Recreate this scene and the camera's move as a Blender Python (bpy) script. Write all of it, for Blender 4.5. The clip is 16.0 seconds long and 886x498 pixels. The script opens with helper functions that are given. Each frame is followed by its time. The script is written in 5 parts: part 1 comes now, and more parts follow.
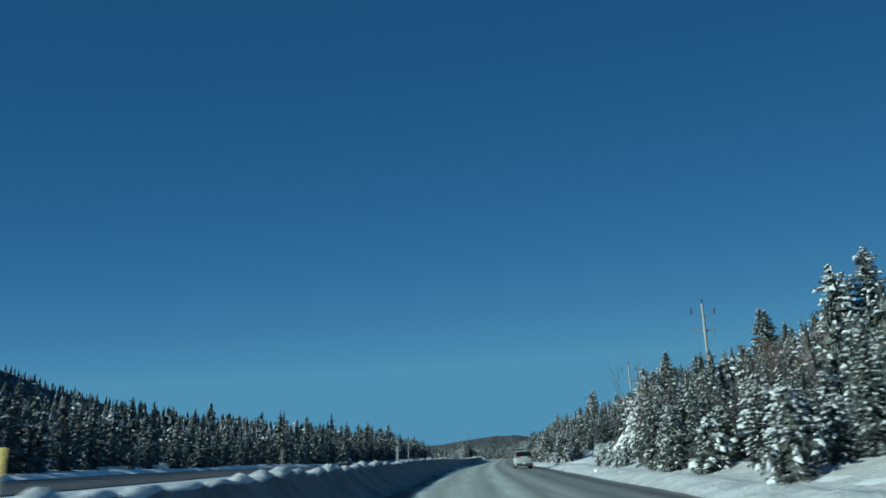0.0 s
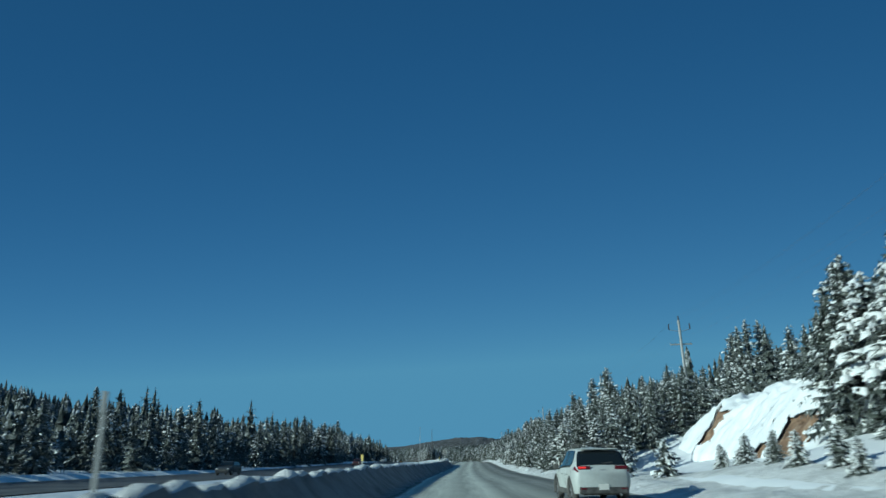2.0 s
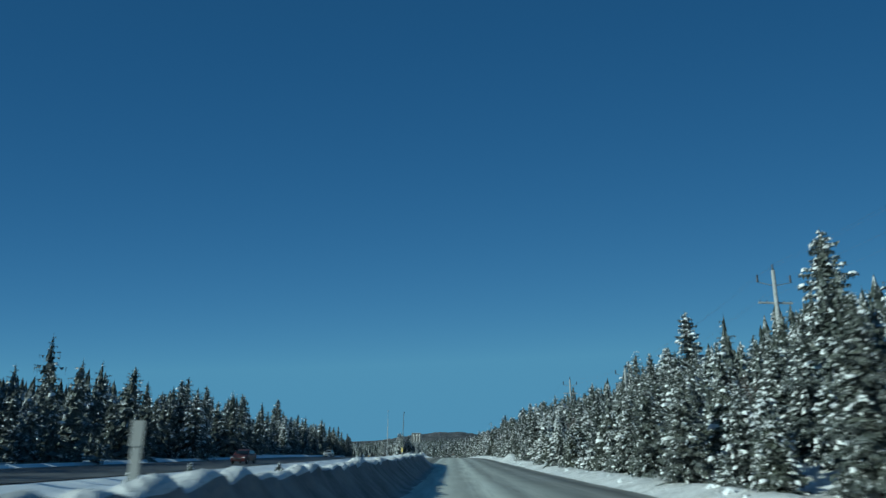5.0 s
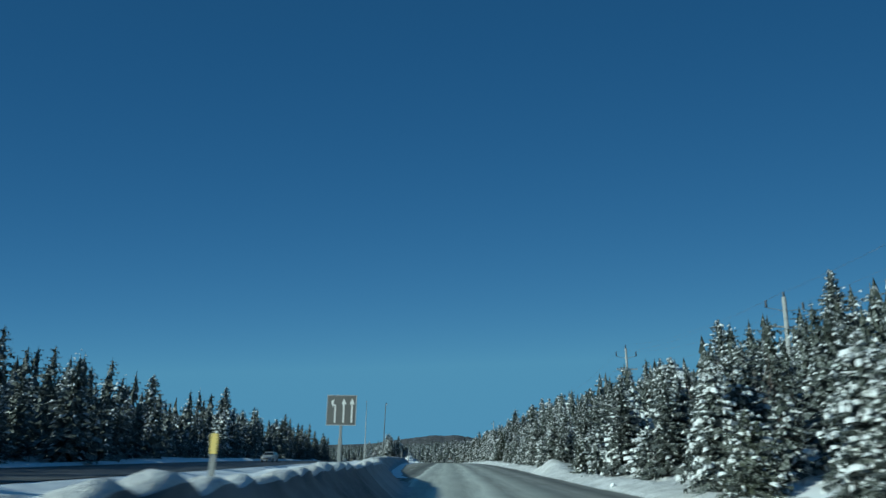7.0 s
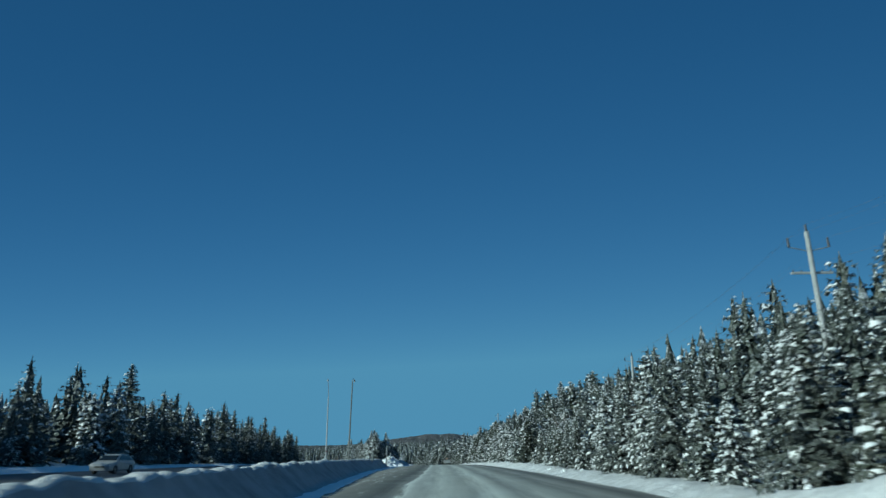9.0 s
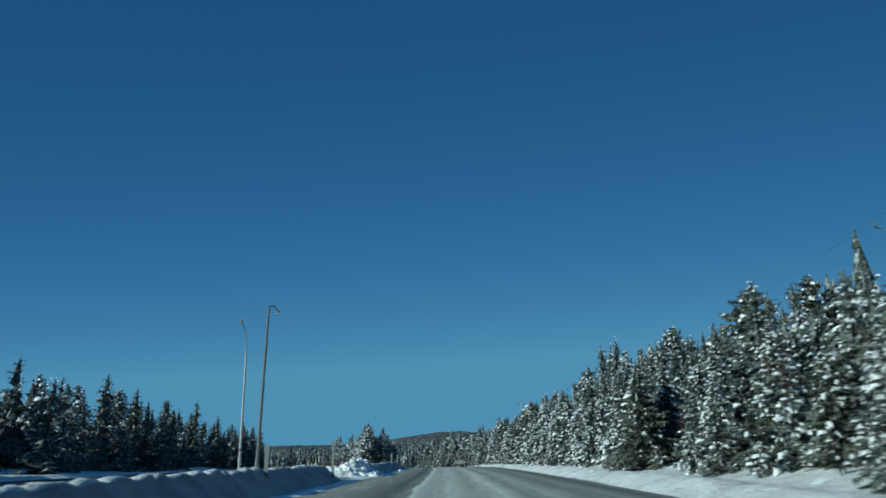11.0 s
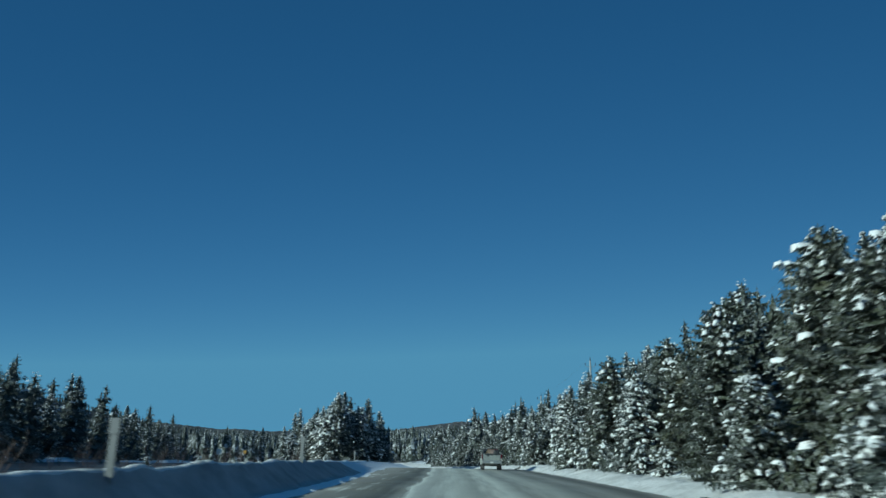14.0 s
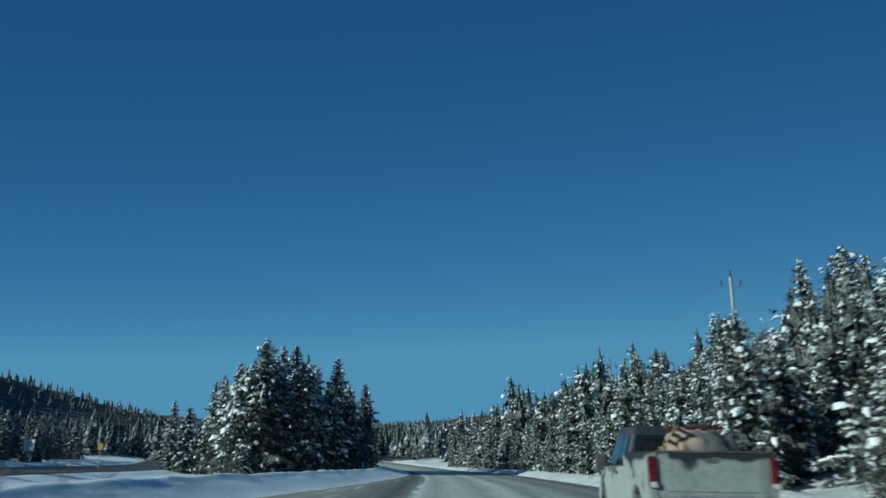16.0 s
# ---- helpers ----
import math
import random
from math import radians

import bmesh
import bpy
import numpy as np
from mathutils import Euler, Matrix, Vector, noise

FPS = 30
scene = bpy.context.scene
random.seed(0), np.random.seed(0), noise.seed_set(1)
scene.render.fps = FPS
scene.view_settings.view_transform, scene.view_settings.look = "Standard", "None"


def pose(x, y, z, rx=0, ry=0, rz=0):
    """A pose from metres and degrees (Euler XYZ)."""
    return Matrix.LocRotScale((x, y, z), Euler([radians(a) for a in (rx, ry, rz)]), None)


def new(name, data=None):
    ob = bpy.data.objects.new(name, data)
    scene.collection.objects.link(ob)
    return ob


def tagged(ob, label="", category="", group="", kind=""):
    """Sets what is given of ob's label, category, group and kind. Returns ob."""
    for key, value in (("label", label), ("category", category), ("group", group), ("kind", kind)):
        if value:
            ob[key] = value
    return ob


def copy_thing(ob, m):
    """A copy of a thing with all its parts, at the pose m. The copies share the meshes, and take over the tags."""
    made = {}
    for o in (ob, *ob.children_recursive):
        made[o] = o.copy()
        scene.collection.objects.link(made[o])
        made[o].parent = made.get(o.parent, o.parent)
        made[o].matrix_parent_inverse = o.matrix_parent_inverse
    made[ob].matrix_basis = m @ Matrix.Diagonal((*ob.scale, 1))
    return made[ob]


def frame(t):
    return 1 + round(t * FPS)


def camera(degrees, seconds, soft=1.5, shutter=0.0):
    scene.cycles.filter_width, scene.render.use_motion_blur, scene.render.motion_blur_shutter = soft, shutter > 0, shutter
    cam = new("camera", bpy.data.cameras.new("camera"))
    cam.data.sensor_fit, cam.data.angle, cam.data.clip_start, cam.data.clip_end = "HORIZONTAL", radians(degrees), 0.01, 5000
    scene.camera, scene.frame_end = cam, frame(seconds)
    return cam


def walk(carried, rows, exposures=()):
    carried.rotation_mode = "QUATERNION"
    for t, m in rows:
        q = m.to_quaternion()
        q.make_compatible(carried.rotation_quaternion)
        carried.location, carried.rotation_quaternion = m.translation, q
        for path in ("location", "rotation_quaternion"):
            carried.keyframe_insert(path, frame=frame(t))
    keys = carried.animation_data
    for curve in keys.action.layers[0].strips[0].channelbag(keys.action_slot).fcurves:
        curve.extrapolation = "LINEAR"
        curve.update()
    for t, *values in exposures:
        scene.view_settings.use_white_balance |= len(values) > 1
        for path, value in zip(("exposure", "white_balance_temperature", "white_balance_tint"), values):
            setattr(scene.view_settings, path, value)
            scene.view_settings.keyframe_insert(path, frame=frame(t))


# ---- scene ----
# ---- camera and drive ----
EXPO = 0.0
cam = camera(66.0, 16.0, 1.5, 0.25)
ROWS = [
    (0.0, pose(0.00, -0.00, 1.53, 106.30, 0.90, 4.60)),
    (0.5, pose(-0.56, 12.64, 1.45, 106.01, 0.51, 3.52)),
    (1.0, pose(-1.10, 25.26, 1.37, 106.11, 0.19, 2.89)),
    (1.5, pose(-1.65, 37.99, 1.27, 106.46, 0.44, 2.26)),
    (2.0, pose(-2.16, 50.73, 1.15, 106.39, 0.58, 1.67)),
    (2.5, pose(-2.62, 63.45, 1.03, 106.55, 0.51, 1.23)),
    (3.0, pose(-3.05, 76.18, 0.93, 106.38, 0.19, 0.77)),
    (5.5, pose(-3.46, 138.57, -0.12, 106.01, -0.34, -0.08)),
    (6.0, pose(-3.30, 150.42, -0.22, 106.33, -0.50, 0.09)),
    (6.5, pose(-3.14, 162.27, -0.33, 106.32, -0.80, -0.08)),
    (7.0, pose(-2.99, 174.26, -0.42, 106.31, -0.71, -0.41)),
    (7.5, pose(-2.90, 186.43, -0.53, 106.25, -0.57, -0.70)),
    (8.0, pose(-2.83, 198.77, -0.64, 106.35, -0.37, -0.81)),
    (10.5, pose(-2.06, 262.39, -1.09, 106.02, 1.07, -0.32)),
    (11.0, pose(-1.82, 275.65, -1.24, 106.10, 0.95, 0.08)),
    (11.5, pose(-1.60, 288.88, -1.40, 106.10, 0.99, 0.48)),
    (12.0, pose(-1.40, 302.09, -1.60, 105.69, 0.73, 0.98)),
    (12.5, pose(-1.25, 315.41, -1.81, 105.44, -0.07, 1.34)),
    (13.0, pose(-1.17, 328.89, -2.00, 105.35, -0.12, 1.50)),
    (13.5, pose(-1.17, 342.61, -2.21, 105.43, -0.42, 1.66)),
    (14.0, pose(-1.24, 356.58, -2.44, 105.35, -0.74, 1.79)),
    (14.5, pose(-1.39, 370.80, -2.71, 105.20, -0.61, 1.96)),
    (15.0, pose(-1.60, 385.20, -3.01, 105.29, -0.61, 2.29)),
    (15.5, pose(-1.84, 399.70, -3.36, 105.12, -0.66, 3.07)),
    (16.0, pose(-2.11, 414.24, -3.73, 104.89, -0.62, 3.91)),
]

walk(cam, ROWS, [(0.0, EXPO, 5750, -6), (16.0, EXPO, 5750, -6)])

# ---- sky and sun ----
SUN_AZ = 116.0   # degrees to the left of straight ahead
SUN_EL = 20.5
world = bpy.data.worlds.new("world")
scene.world = world
world.use_nodes = True
wn = world.node_tree
sky = wn.nodes.new("ShaderNodeTexSky")
sky.sky_type = "NISHITA"
sky.sun_disc = False
sky.sun_elevation = radians(SUN_EL)
sky.sun_rotation = radians(-SUN_AZ)
sky.altitude = 400
sky.air_density = 1.0
sky.dust_density = 0.0
sky.ozone_density = 2.0
# clear dry air: little change from side to side
wide_air = wn.nodes.new("ShaderNodeTexCoord")
squeeze = wn.nodes.new("ShaderNodeVectorMath")
squeeze.operation = "MULTIPLY"
squeeze.inputs[1].default_value = (0.4, 1.0, 1.0)
wn.links.new(wide_air.outputs["Generated"], squeeze.inputs[0])
unit = wn.nodes.new("ShaderNodeVectorMath")
unit.operation = "NORMALIZE"
wn.links.new(squeeze.outputs[0], unit.inputs[0])
wn.links.new(unit.outputs[0], sky.inputs["Vector"])
# the dry winter air: deeper and bluer than the model's own horizon
grey = wn.nodes.new("ShaderNodeRGBToBW")
wn.links.new(sky.outputs["Color"], grey.inputs["Color"])
even = wn.nodes.new("ShaderNodeMath")   # clear air without a bright veil round the sun
even.operation = "MINIMUM"
even.inputs[1].default_value = 4.6
wn.links.new(grey.outputs["Val"], even.inputs[0])
soft = wn.nodes.new("ShaderNodeMath")
soft.operation = "POWER"
soft.inputs[1].default_value = 0.8
wn.links.new(even.outputs[0], soft.inputs[0])
gain = wn.nodes.new("ShaderNodeMath")
gain.operation = "MULTIPLY"
gain.inputs[1].default_value = 1.25
wn.links.new(soft.outputs[0], gain.inputs[0])
level = wn.nodes.new("ShaderNodeMath")
level.operation = "MULTIPLY"
level.inputs[1].default_value = 1 / 6.0
wn.links.new(even.outputs[0], level.inputs[0])
blues = wn.nodes.new("ShaderNodeValToRGB")
blues.color_ramp.elements[0].position, blues.color_ramp.elements[0].color = 0.22, (0.095, 0.355, 0.86, 1)
blues.color_ramp.elements[1].position, blues.color_ramp.elements[1].color = 0.85, (0.18, 0.43, 0.63, 1)
wn.links.new(level.outputs[0], blues.inputs["Fac"])
blue = wn.nodes.new("ShaderNodeMix")
blue.data_type, blue.blend_type = "RGBA", "MULTIPLY"
blue.inputs[0].default_value = 1.0
wn.links.new(blues.outputs["Color"], blue.inputs[6])
wn.links.new(gain.outputs[0], blue.inputs[7])
wn.links.new(blue.outputs[2], wn.nodes["Background"].inputs["Color"])
wn.nodes["Background"].inputs["Strength"].default_value = 0.148
sun_data = bpy.data.lights.new("sun", "SUN")
sun_data.energy = 3.8
sun_data.angle = radians(0.55)
sun_data.color = (0.96, 1.0, 0.9)
sun = new("sun", sun_data)
to_sun = Vector((-math.sin(radians(SUN_AZ)) * math.cos(radians(SUN_EL)),
                 math.cos(radians(SUN_AZ)) * math.cos(radians(SUN_EL)), math.sin(radians(SUN_EL))))
sun.matrix_world = Matrix.Translation((-60, 200, 80)) @ to_sun.to_track_quat("Z", "Y").to_matrix().to_4x4()

# ---- materials ----


def material(name, base, rough=0.8, metal=0.0, spec=0.5):
    """A principled material; returns it with its node tree and shader node."""
    m = bpy.data.materials.new(name)
    m.use_nodes = True
    b = m.node_tree.nodes["Principled BSDF"]
    b.inputs["Base Color"].default_value = (*base, 1)
    b.inputs["Roughness"].default_value = rough
    b.inputs["Metallic"].default_value = metal
    b.inputs["Specular IOR Level"].default_value = spec
    return m, m.node_tree, b


def node(nt, kind, **values):
    n = nt.nodes.new(kind)
    for key, value in values.items():
        n.inputs[key.replace("_", " ")].default_value = value
    return n


def noise_tex(nt, scale, detail=4.0, vec=None, rough=0.55):
    n = node(nt, "ShaderNodeTexNoise", Scale=scale, Detail=detail, Roughness=rough)
    if vec is not None:
        nt.links.new(vec, n.inputs["Vector"])
    return n.outputs["Fac"]


def ramp(nt, fac, stops):
    r = nt.nodes.new("ShaderNodeValToRGB")
    while len(r.color_ramp.elements) < len(stops):
        r.color_ramp.elements.new(0.5)
    for e, (pos, col) in zip(r.color_ramp.elements, stops):
        e.position = pos
        e.color = (*col, 1) if len(col) == 3 else col
    nt.links.new(fac, r.inputs["Fac"])
    return r.outputs["Color"]


def mix(nt, fac, a, b, blend="MIX"):
    n = nt.nodes.new("ShaderNodeMix")
    n.data_type, n.blend_type = "RGBA", blend
    for value, socket in ((fac, n.inputs[0]), (a, n.inputs[6]), (b, n.inputs[7])):
        if isinstance(value, bpy.types.NodeSocket):
            nt.links.new(value, socket)
        elif isinstance(value, tuple):
            socket.default_value = (*value, 1)
        else:
            socket.default_value = value
    return n.outputs[2]


def calc(nt, op, a, b=0.0, c=0.0):
    n = nt.nodes.new("ShaderNodeMath")
    n.operation = op
    for value, socket in zip((a, b, c), n.inputs):
        if isinstance(value, bpy.types.NodeSocket):
            nt.links.new(value, socket)
        else:
            socket.default_value = value
    return n.outputs[0]


def bump(nt, b, height, strength=0.3, distance=0.05):
    n = node(nt, "ShaderNodeBump", Strength=strength, Distance=distance)
    nt.links.new(height, n.inputs["Height"])
    nt.links.new(n.outputs["Normal"], b.inputs["Normal"])


def coords(nt, which="Object"):
    return nt.nodes.new("ShaderNodeTexCoord").outputs[which]


def paint(name, base, rough=0.4, metal=0.0, dirt=(0.25, 0.22, 0.19), amount=0.3, scale=3.0, spec=0.5):
    """A plain coat with uneven grime on it."""
    m, nt, b = material(name, base, rough, metal, spec)
    v = coords(nt)
    f = noise_tex(nt, scale, 6, v)
    g = noise_tex(nt, scale * 9, 3, v)
    f = calc(nt, "MULTIPLY", calc(nt, "ADD", f, calc(nt, "MULTIPLY", g, 0.4)), 1.0)
    fac = ramp(nt, f, [(0.55, (0, 0, 0)), (0.95, (amount, amount, amount))])
    nt.links.new(mix(nt, fac, base, dirt), b.inputs["Base Color"])
    nt.links.new(ramp(nt, f, [(0.4, (rough,) * 3), (0.9, (min(1, rough + 0.3),) * 3)]), b.inputs["Roughness"])
    return m


def snow_material():
    m, nt, b = material("snow", (0.86, 0.88, 0.9), 0.65, 0, 0.3)
    v = coords(nt)
    big, fine = noise_tex(nt, 0.35, 4, v), noise_tex(nt, 9, 5, v)
    nt.links.new(ramp(nt, big, [(0.3, (0.8, 0.82, 0.84)), (0.65, (0.9, 0.91, 0.92))]), b.inputs["Base Color"])
    bump(nt, b, calc(nt, "ADD", calc(nt, "MULTIPLY", big, 1.5), calc(nt, "MULTIPLY", fine, 0.5)), 0.6, 0.08)
    return m


def plough_snow_material(name, low, high, grime):
    """Ploughed bank: crumbly snow with grey sand speckle and dirt."""
    m, nt, b = material(name, (0.8, 0.82, 0.83), 0.75, 0, 0.25)
    v = coords(nt)
    big, fine, grit = noise_tex(nt, 0.8, 5, v), noise_tex(nt, 5, 6, v), noise_tex(nt, 30, 3, v)
    # low and high also carry the shade painted into the left bank's face
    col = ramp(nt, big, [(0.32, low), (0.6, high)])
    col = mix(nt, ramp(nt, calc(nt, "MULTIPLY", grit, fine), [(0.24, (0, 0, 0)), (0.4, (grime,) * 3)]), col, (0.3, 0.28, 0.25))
    nt.links.new(col, b.inputs["Base Color"])
    bump(nt, b, calc(nt, "ADD", fine, calc(nt, "MULTIPLY", grit, 0.25)), 0.9, 0.12)
    return m


def asphalt_material():
    """Cold asphalt: salt-grey lanes with wheel tracks, frost at the line, dark shoulder; laid out along the road by its UV map (metres)."""
    m, nt, b = material("asphalt", (0.2, 0.2, 0.2), 0.8, 0, 0.2)
    uv = nt.nodes.new("ShaderNodeUVMap").outputs["UV"]
    sep = nt.nodes.new("ShaderNodeSeparateXYZ")
    nt.links.new(uv, sep.inputs[0])
    u, y = sep.outputs["X"], sep.outputs["Y"]
    stretch = nt.nodes.new("ShaderNodeMapping")
    stretch.inputs["Scale"].default_value = (1.0, 0.05, 1.0)
    nt.links.new(uv, stretch.inputs["Vector"])
    streak = noise_tex(nt, 2.2, 6, stretch.outputs["Vector"], 0.65)
    patch = noise_tex(nt, 0.25, 5, uv)
    grit = noise_tex(nt, 40, 3, uv)
    wob = calc(nt, "MULTIPLY_ADD", calc(nt, "SUBTRACT", noise_tex(nt, 0.12, 3, uv), 0.5), 0.8, u)
    wob = calc(nt, "MULTIPLY_ADD", calc(nt, "SUBTRACT", streak, 0.5), 0.9, wob)
    place = calc(nt, "MULTIPLY_ADD", wob, 1 / 24.0, 14.0 / 24.0)

    def at(metres):
        return (metres + 14.0) / 24.0
    dark, mid, pale, white = (0.05, 0.052, 0.056), (0.2, 0.205, 0.2), (0.33, 0.34, 0.33), (0.62, 0.64, 0.64)
    lanes = ramp(nt, place, [
        (at(-12), (0.2, 0.19, 0.18)), (at(-5.2), (0.19, 0.18, 0.17)), (at(-3.4), (0.11, 0.108, 0.1)), (at(-2.75), (0.07, 0.07, 0.068)),
        (at(-2.0), (0.16, 0.16, 0.155)), (at(-1.8), (0.44, 0.45, 0.44)), (at(-1.55), (0.3, 0.305, 0.3)), (at(-1.1), (0.25, 0.255, 0.25)),
        (at(-0.2), pale), (at(0.9), (0.22, 0.225, 0.22)), (at(1.9), (0.37, 0.38, 0.37)), (at(2.7), (0.17, 0.172, 0.17)),
        (at(3.7), (0.26, 0.265, 0.26)), (at(4.9), (0.13, 0.132, 0.132)), (at(5.9), (0.18, 0.18, 0.18)), (at(6.9), (0.075, 0.076, 0.078)),
        (at(7.7), (0.16, 0.16, 0.16)), (at(8.4), white)])
    # before the turning lane opens the inner shoulder is darker
    before = ramp(nt, calc(nt, "MULTIPLY", calc(nt, "MULTIPLY_ADD", patch, 20.0, y), 1 / 400.0), [(0.52, (1, 1, 1)), (0.56, (0, 0, 0))])
    inner = ramp(nt, place, [(at(-2.3), (1, 1, 1)), (at(-1.95), (0, 0, 0))])
    col = mix(nt, mix(nt, 1.0, before, inner, "MULTIPLY"), lanes, dark)
    # blown snow lies in wisps on the turning lane
    wisp = ramp(nt, calc(nt, "MULTIPLY", streak, calc(nt, "ADD", patch, 0.5)), [(0.56, (0, 0, 0)), (0.72, (0.4,) * 3)])
    pocket = mix(nt, 1.0, ramp(nt, place, [(at(-3.6), (1, 1, 1)), (at(-3.0), (0, 0, 0))]), ramp(nt, before, [(0.0, (1, 1, 1)), (1.0, (0, 0, 0))]), "MULTIPLY")
    col = mix(nt, mix(nt, 1.0, wisp, pocket, "MULTIPLY"), col, (0.7, 0.72, 0.73))
    tone = ramp(nt, calc(nt, "MULTIPLY_ADD", streak, 0.7, calc(nt, "MULTIPLY", grit, 0.3)), [(0.3, (0.6,) * 3), (0.7, (1.0,) * 3)])
    col = mix(nt, 1.0, col, (2.22, 2.2, 1.98), "MULTIPLY")
    nt.links.new(mix(nt, 1.0, col, tone, "MULTIPLY"), b.inputs["Base Color"])
    nt.links.new(ramp(nt, patch, [(0.35, (0.6,) * 3), (0.65, (0.85,) * 3)]), b.inputs["Roughness"])
    bump(nt, b, grit, 0.25, 0.01)
    return m


def far_asphalt_material():
    m, nt, b = material("far_asphalt", (0.08, 0.082, 0.085), 0.75, 0, 0.35)
    v = coords(nt)
    nt.links.new(ramp(nt, noise_tex(nt, 0.5, 5, v), [(0.35, (0.06, 0.062, 0.066)), (0.7, (0.14, 0.14, 0.14))]), b.inputs["Base Color"])
    bump(nt, b, noise_tex(nt, 30, 3, v), 0.2, 0.01)
    return m


def needle_material(name, dark, light):
    m, nt, b = material(name, dark, 0.75, 0, 0.25)
    info = nt.nodes.new("ShaderNodeObjectInfo").outputs["Random"]
    isl = nt.nodes.new("ShaderNodeNewGeometry").outputs["Random Per Island"]
    v = coords(nt)
    f = calc(nt, "MULTIPLY_ADD", noise_tex(nt, 2.5, 4, v), 0.6, calc(nt, "MULTIPLY", calc(nt, "ADD", info, isl), 0.2))
    green = ramp(nt, f, [(0.3, dark), (0.62, light), (0.8, (light[0] * 1.6, light[1] * 1.2, light[2]))])
    # rime and a dusting of snow among the needles
    rime = calc(nt, "MULTIPLY_ADD", noise_tex(nt, 0.9, 2, v), 0.35, noise_tex(nt, 7.0, 3, v, 0.7))
    nt.links.new(mix(nt, ramp(nt, rime, [(0.66, (0, 0, 0)), (0.82, (0.42,) * 3)]), green, (0.7, 0.73, 0.74)), b.inputs["Base Color"])
    return m


def dusted_needle_material():
    """Needles seen from afar with snow lying among them."""
    m, nt, b = material("dusted_needles", (0.05, 0.06, 0.05), 0.8, 0, 0.2)
    v = coords(nt)
    isl = nt.nodes.new("ShaderNodeNewGeometry").outputs["Random Per Island"]
    f = calc(nt, "MULTIPLY_ADD", isl, 0.12, noise_tex(nt, 1.1, 4, v, 0.7))
    nt.links.new(ramp(nt, f, [(0.45, (0.034, 0.042, 0.038)), (0.56, (0.06, 0.07, 0.06)), (0.67, (0.36, 0.38, 0.4)), (0.8, (0.76, 0.78, 0.8))]), b.inputs["Base Color"])
    bump(nt, b, f, 0.8, 0.3)
    return m


def bough_snow_material():
    m, nt, b = material("bough_snow", (0.86, 0.88, 0.9), 0.6, 0, 0.3)
    v = coords(nt)
    f = noise_tex(nt, 6, 4, v)
    nt.links.new(ramp(nt, f, [(0.3, (0.7, 0.72, 0.73)), (0.6, (0.87, 0.88, 0.88))]), b.inputs["Base Color"])
    bump(nt, b, f, 0.5, 0.06)
    return m


def bark_material(name, base):
    m, nt, b = material(name, base, 0.9, 0, 0.2)
    v = coords(nt)
    mp = nt.nodes.new("ShaderNodeMapping")
    mp.inputs["Scale"].default_value = (6, 6, 1)
    nt.links.new(v, mp.inputs["Vector"])
    f = noise_tex(nt, 4, 6, mp.outputs["Vector"], 0.7)
    nt.links.new(ramp(nt, f, [(0.3, tuple(c * 0.5 for c in base)), (0.7, tuple(c * 1.3 for c in base))]), b.inputs["Base Color"])
    bump(nt, b, f, 0.7, 0.03)
    return m


def far_forest_material():
    """Distant wooded slope: conifers and bare hardwoods with snow between the crowns."""
    m, nt, b = material("far_forest", (0.08, 0.08, 0.07), 0.95, 0, 0.1)
    v = coords(nt)
    mp = nt.nodes.new("ShaderNodeMapping")
    mp.inputs["Scale"].default_value = (1, 1, 0.35)
    nt.links.new(v, mp.inputs["Vector"])
    f = noise_tex(nt, 0.07, 7, mp.outputs["Vector"], 0.78)
    big = noise_tex(nt, 0.012, 3, v)
    col = ramp(nt, f, [(0.36, (0.045, 0.048, 0.05)), (0.5, (0.11, 0.11, 0.108)), (0.6, (0.25, 0.255, 0.26)), (0.7, (0.48, 0.5, 0.52))])
    nt.links.new(mix(nt, ramp(nt, big, [(0.4, (0, 0, 0)), (0.6, (0.55,) * 3)]), col, (0.14, 0.13, 0.13)), b.inputs["Base Color"])
    bump(nt, b, f, 1.0, 6.0)
    return m


def rock_material():
    m, nt, b = material("rock", (0.3, 0.2, 0.14), 0.85, 0, 0.3)
    v = coords(nt)
    f = noise_tex(nt, 1.3, 7, v, 0.65)
    nt.links.new(ramp(nt, f, [(0.3, (0.09, 0.06, 0.045)), (0.5, (0.26, 0.16, 0.1)), (0.7, (0.4, 0.3, 0.22))]), b.inputs["Base Color"])
    bump(nt, b, f, 1.0, 0.25)
    return m


SNOW, ASPHALT, FAR_ASPHALT = snow_material(), asphalt_material(), far_asphalt_material()
# left bank's road-facing face: slushy snow, base colour lowered to deepen its shade
BANK = plough_snow_material("shaded_slushy_snow", (0.15, 0.15, 0.15), (0.3, 0.3, 0.3), 0.6)
# same face farther on: ploughed snow greyed to stand in for shade
SHADED_SNOW = plough_snow_material("shaded_ploughed_snow", (0.3, 0.305, 0.31), (0.48, 0.485, 0.49), 0.25)
VERGE = plough_snow_material("sanded_snow", (0.6, 0.6, 0.585), (0.84, 0.84, 0.83), 0.4)
NEEDLES = needle_material("spruce_needles", (0.031, 0.04, 0.036), (0.07, 0.082, 0.068))
PINE_NEEDLES = needle_material("pine_needles", (0.028, 0.036, 0.026), (0.062, 0.072, 0.046))
BOUGH_SNOW, BARK, TWIG = bough_snow_material(), bark_material("bark", (0.11, 0.085, 0.07)), bark_material("bare_twigs", (0.17, 0.125, 0.11))
DUSTED = dusted_needle_material()
FAR_FOREST, ROCK = far_forest_material(), rock_material()
WOOD = bark_material("weathered_wood", (0.43, 0.44, 0.44))

# ---- the line of the road: sideways u and height h start at the centre of the passing lane ----


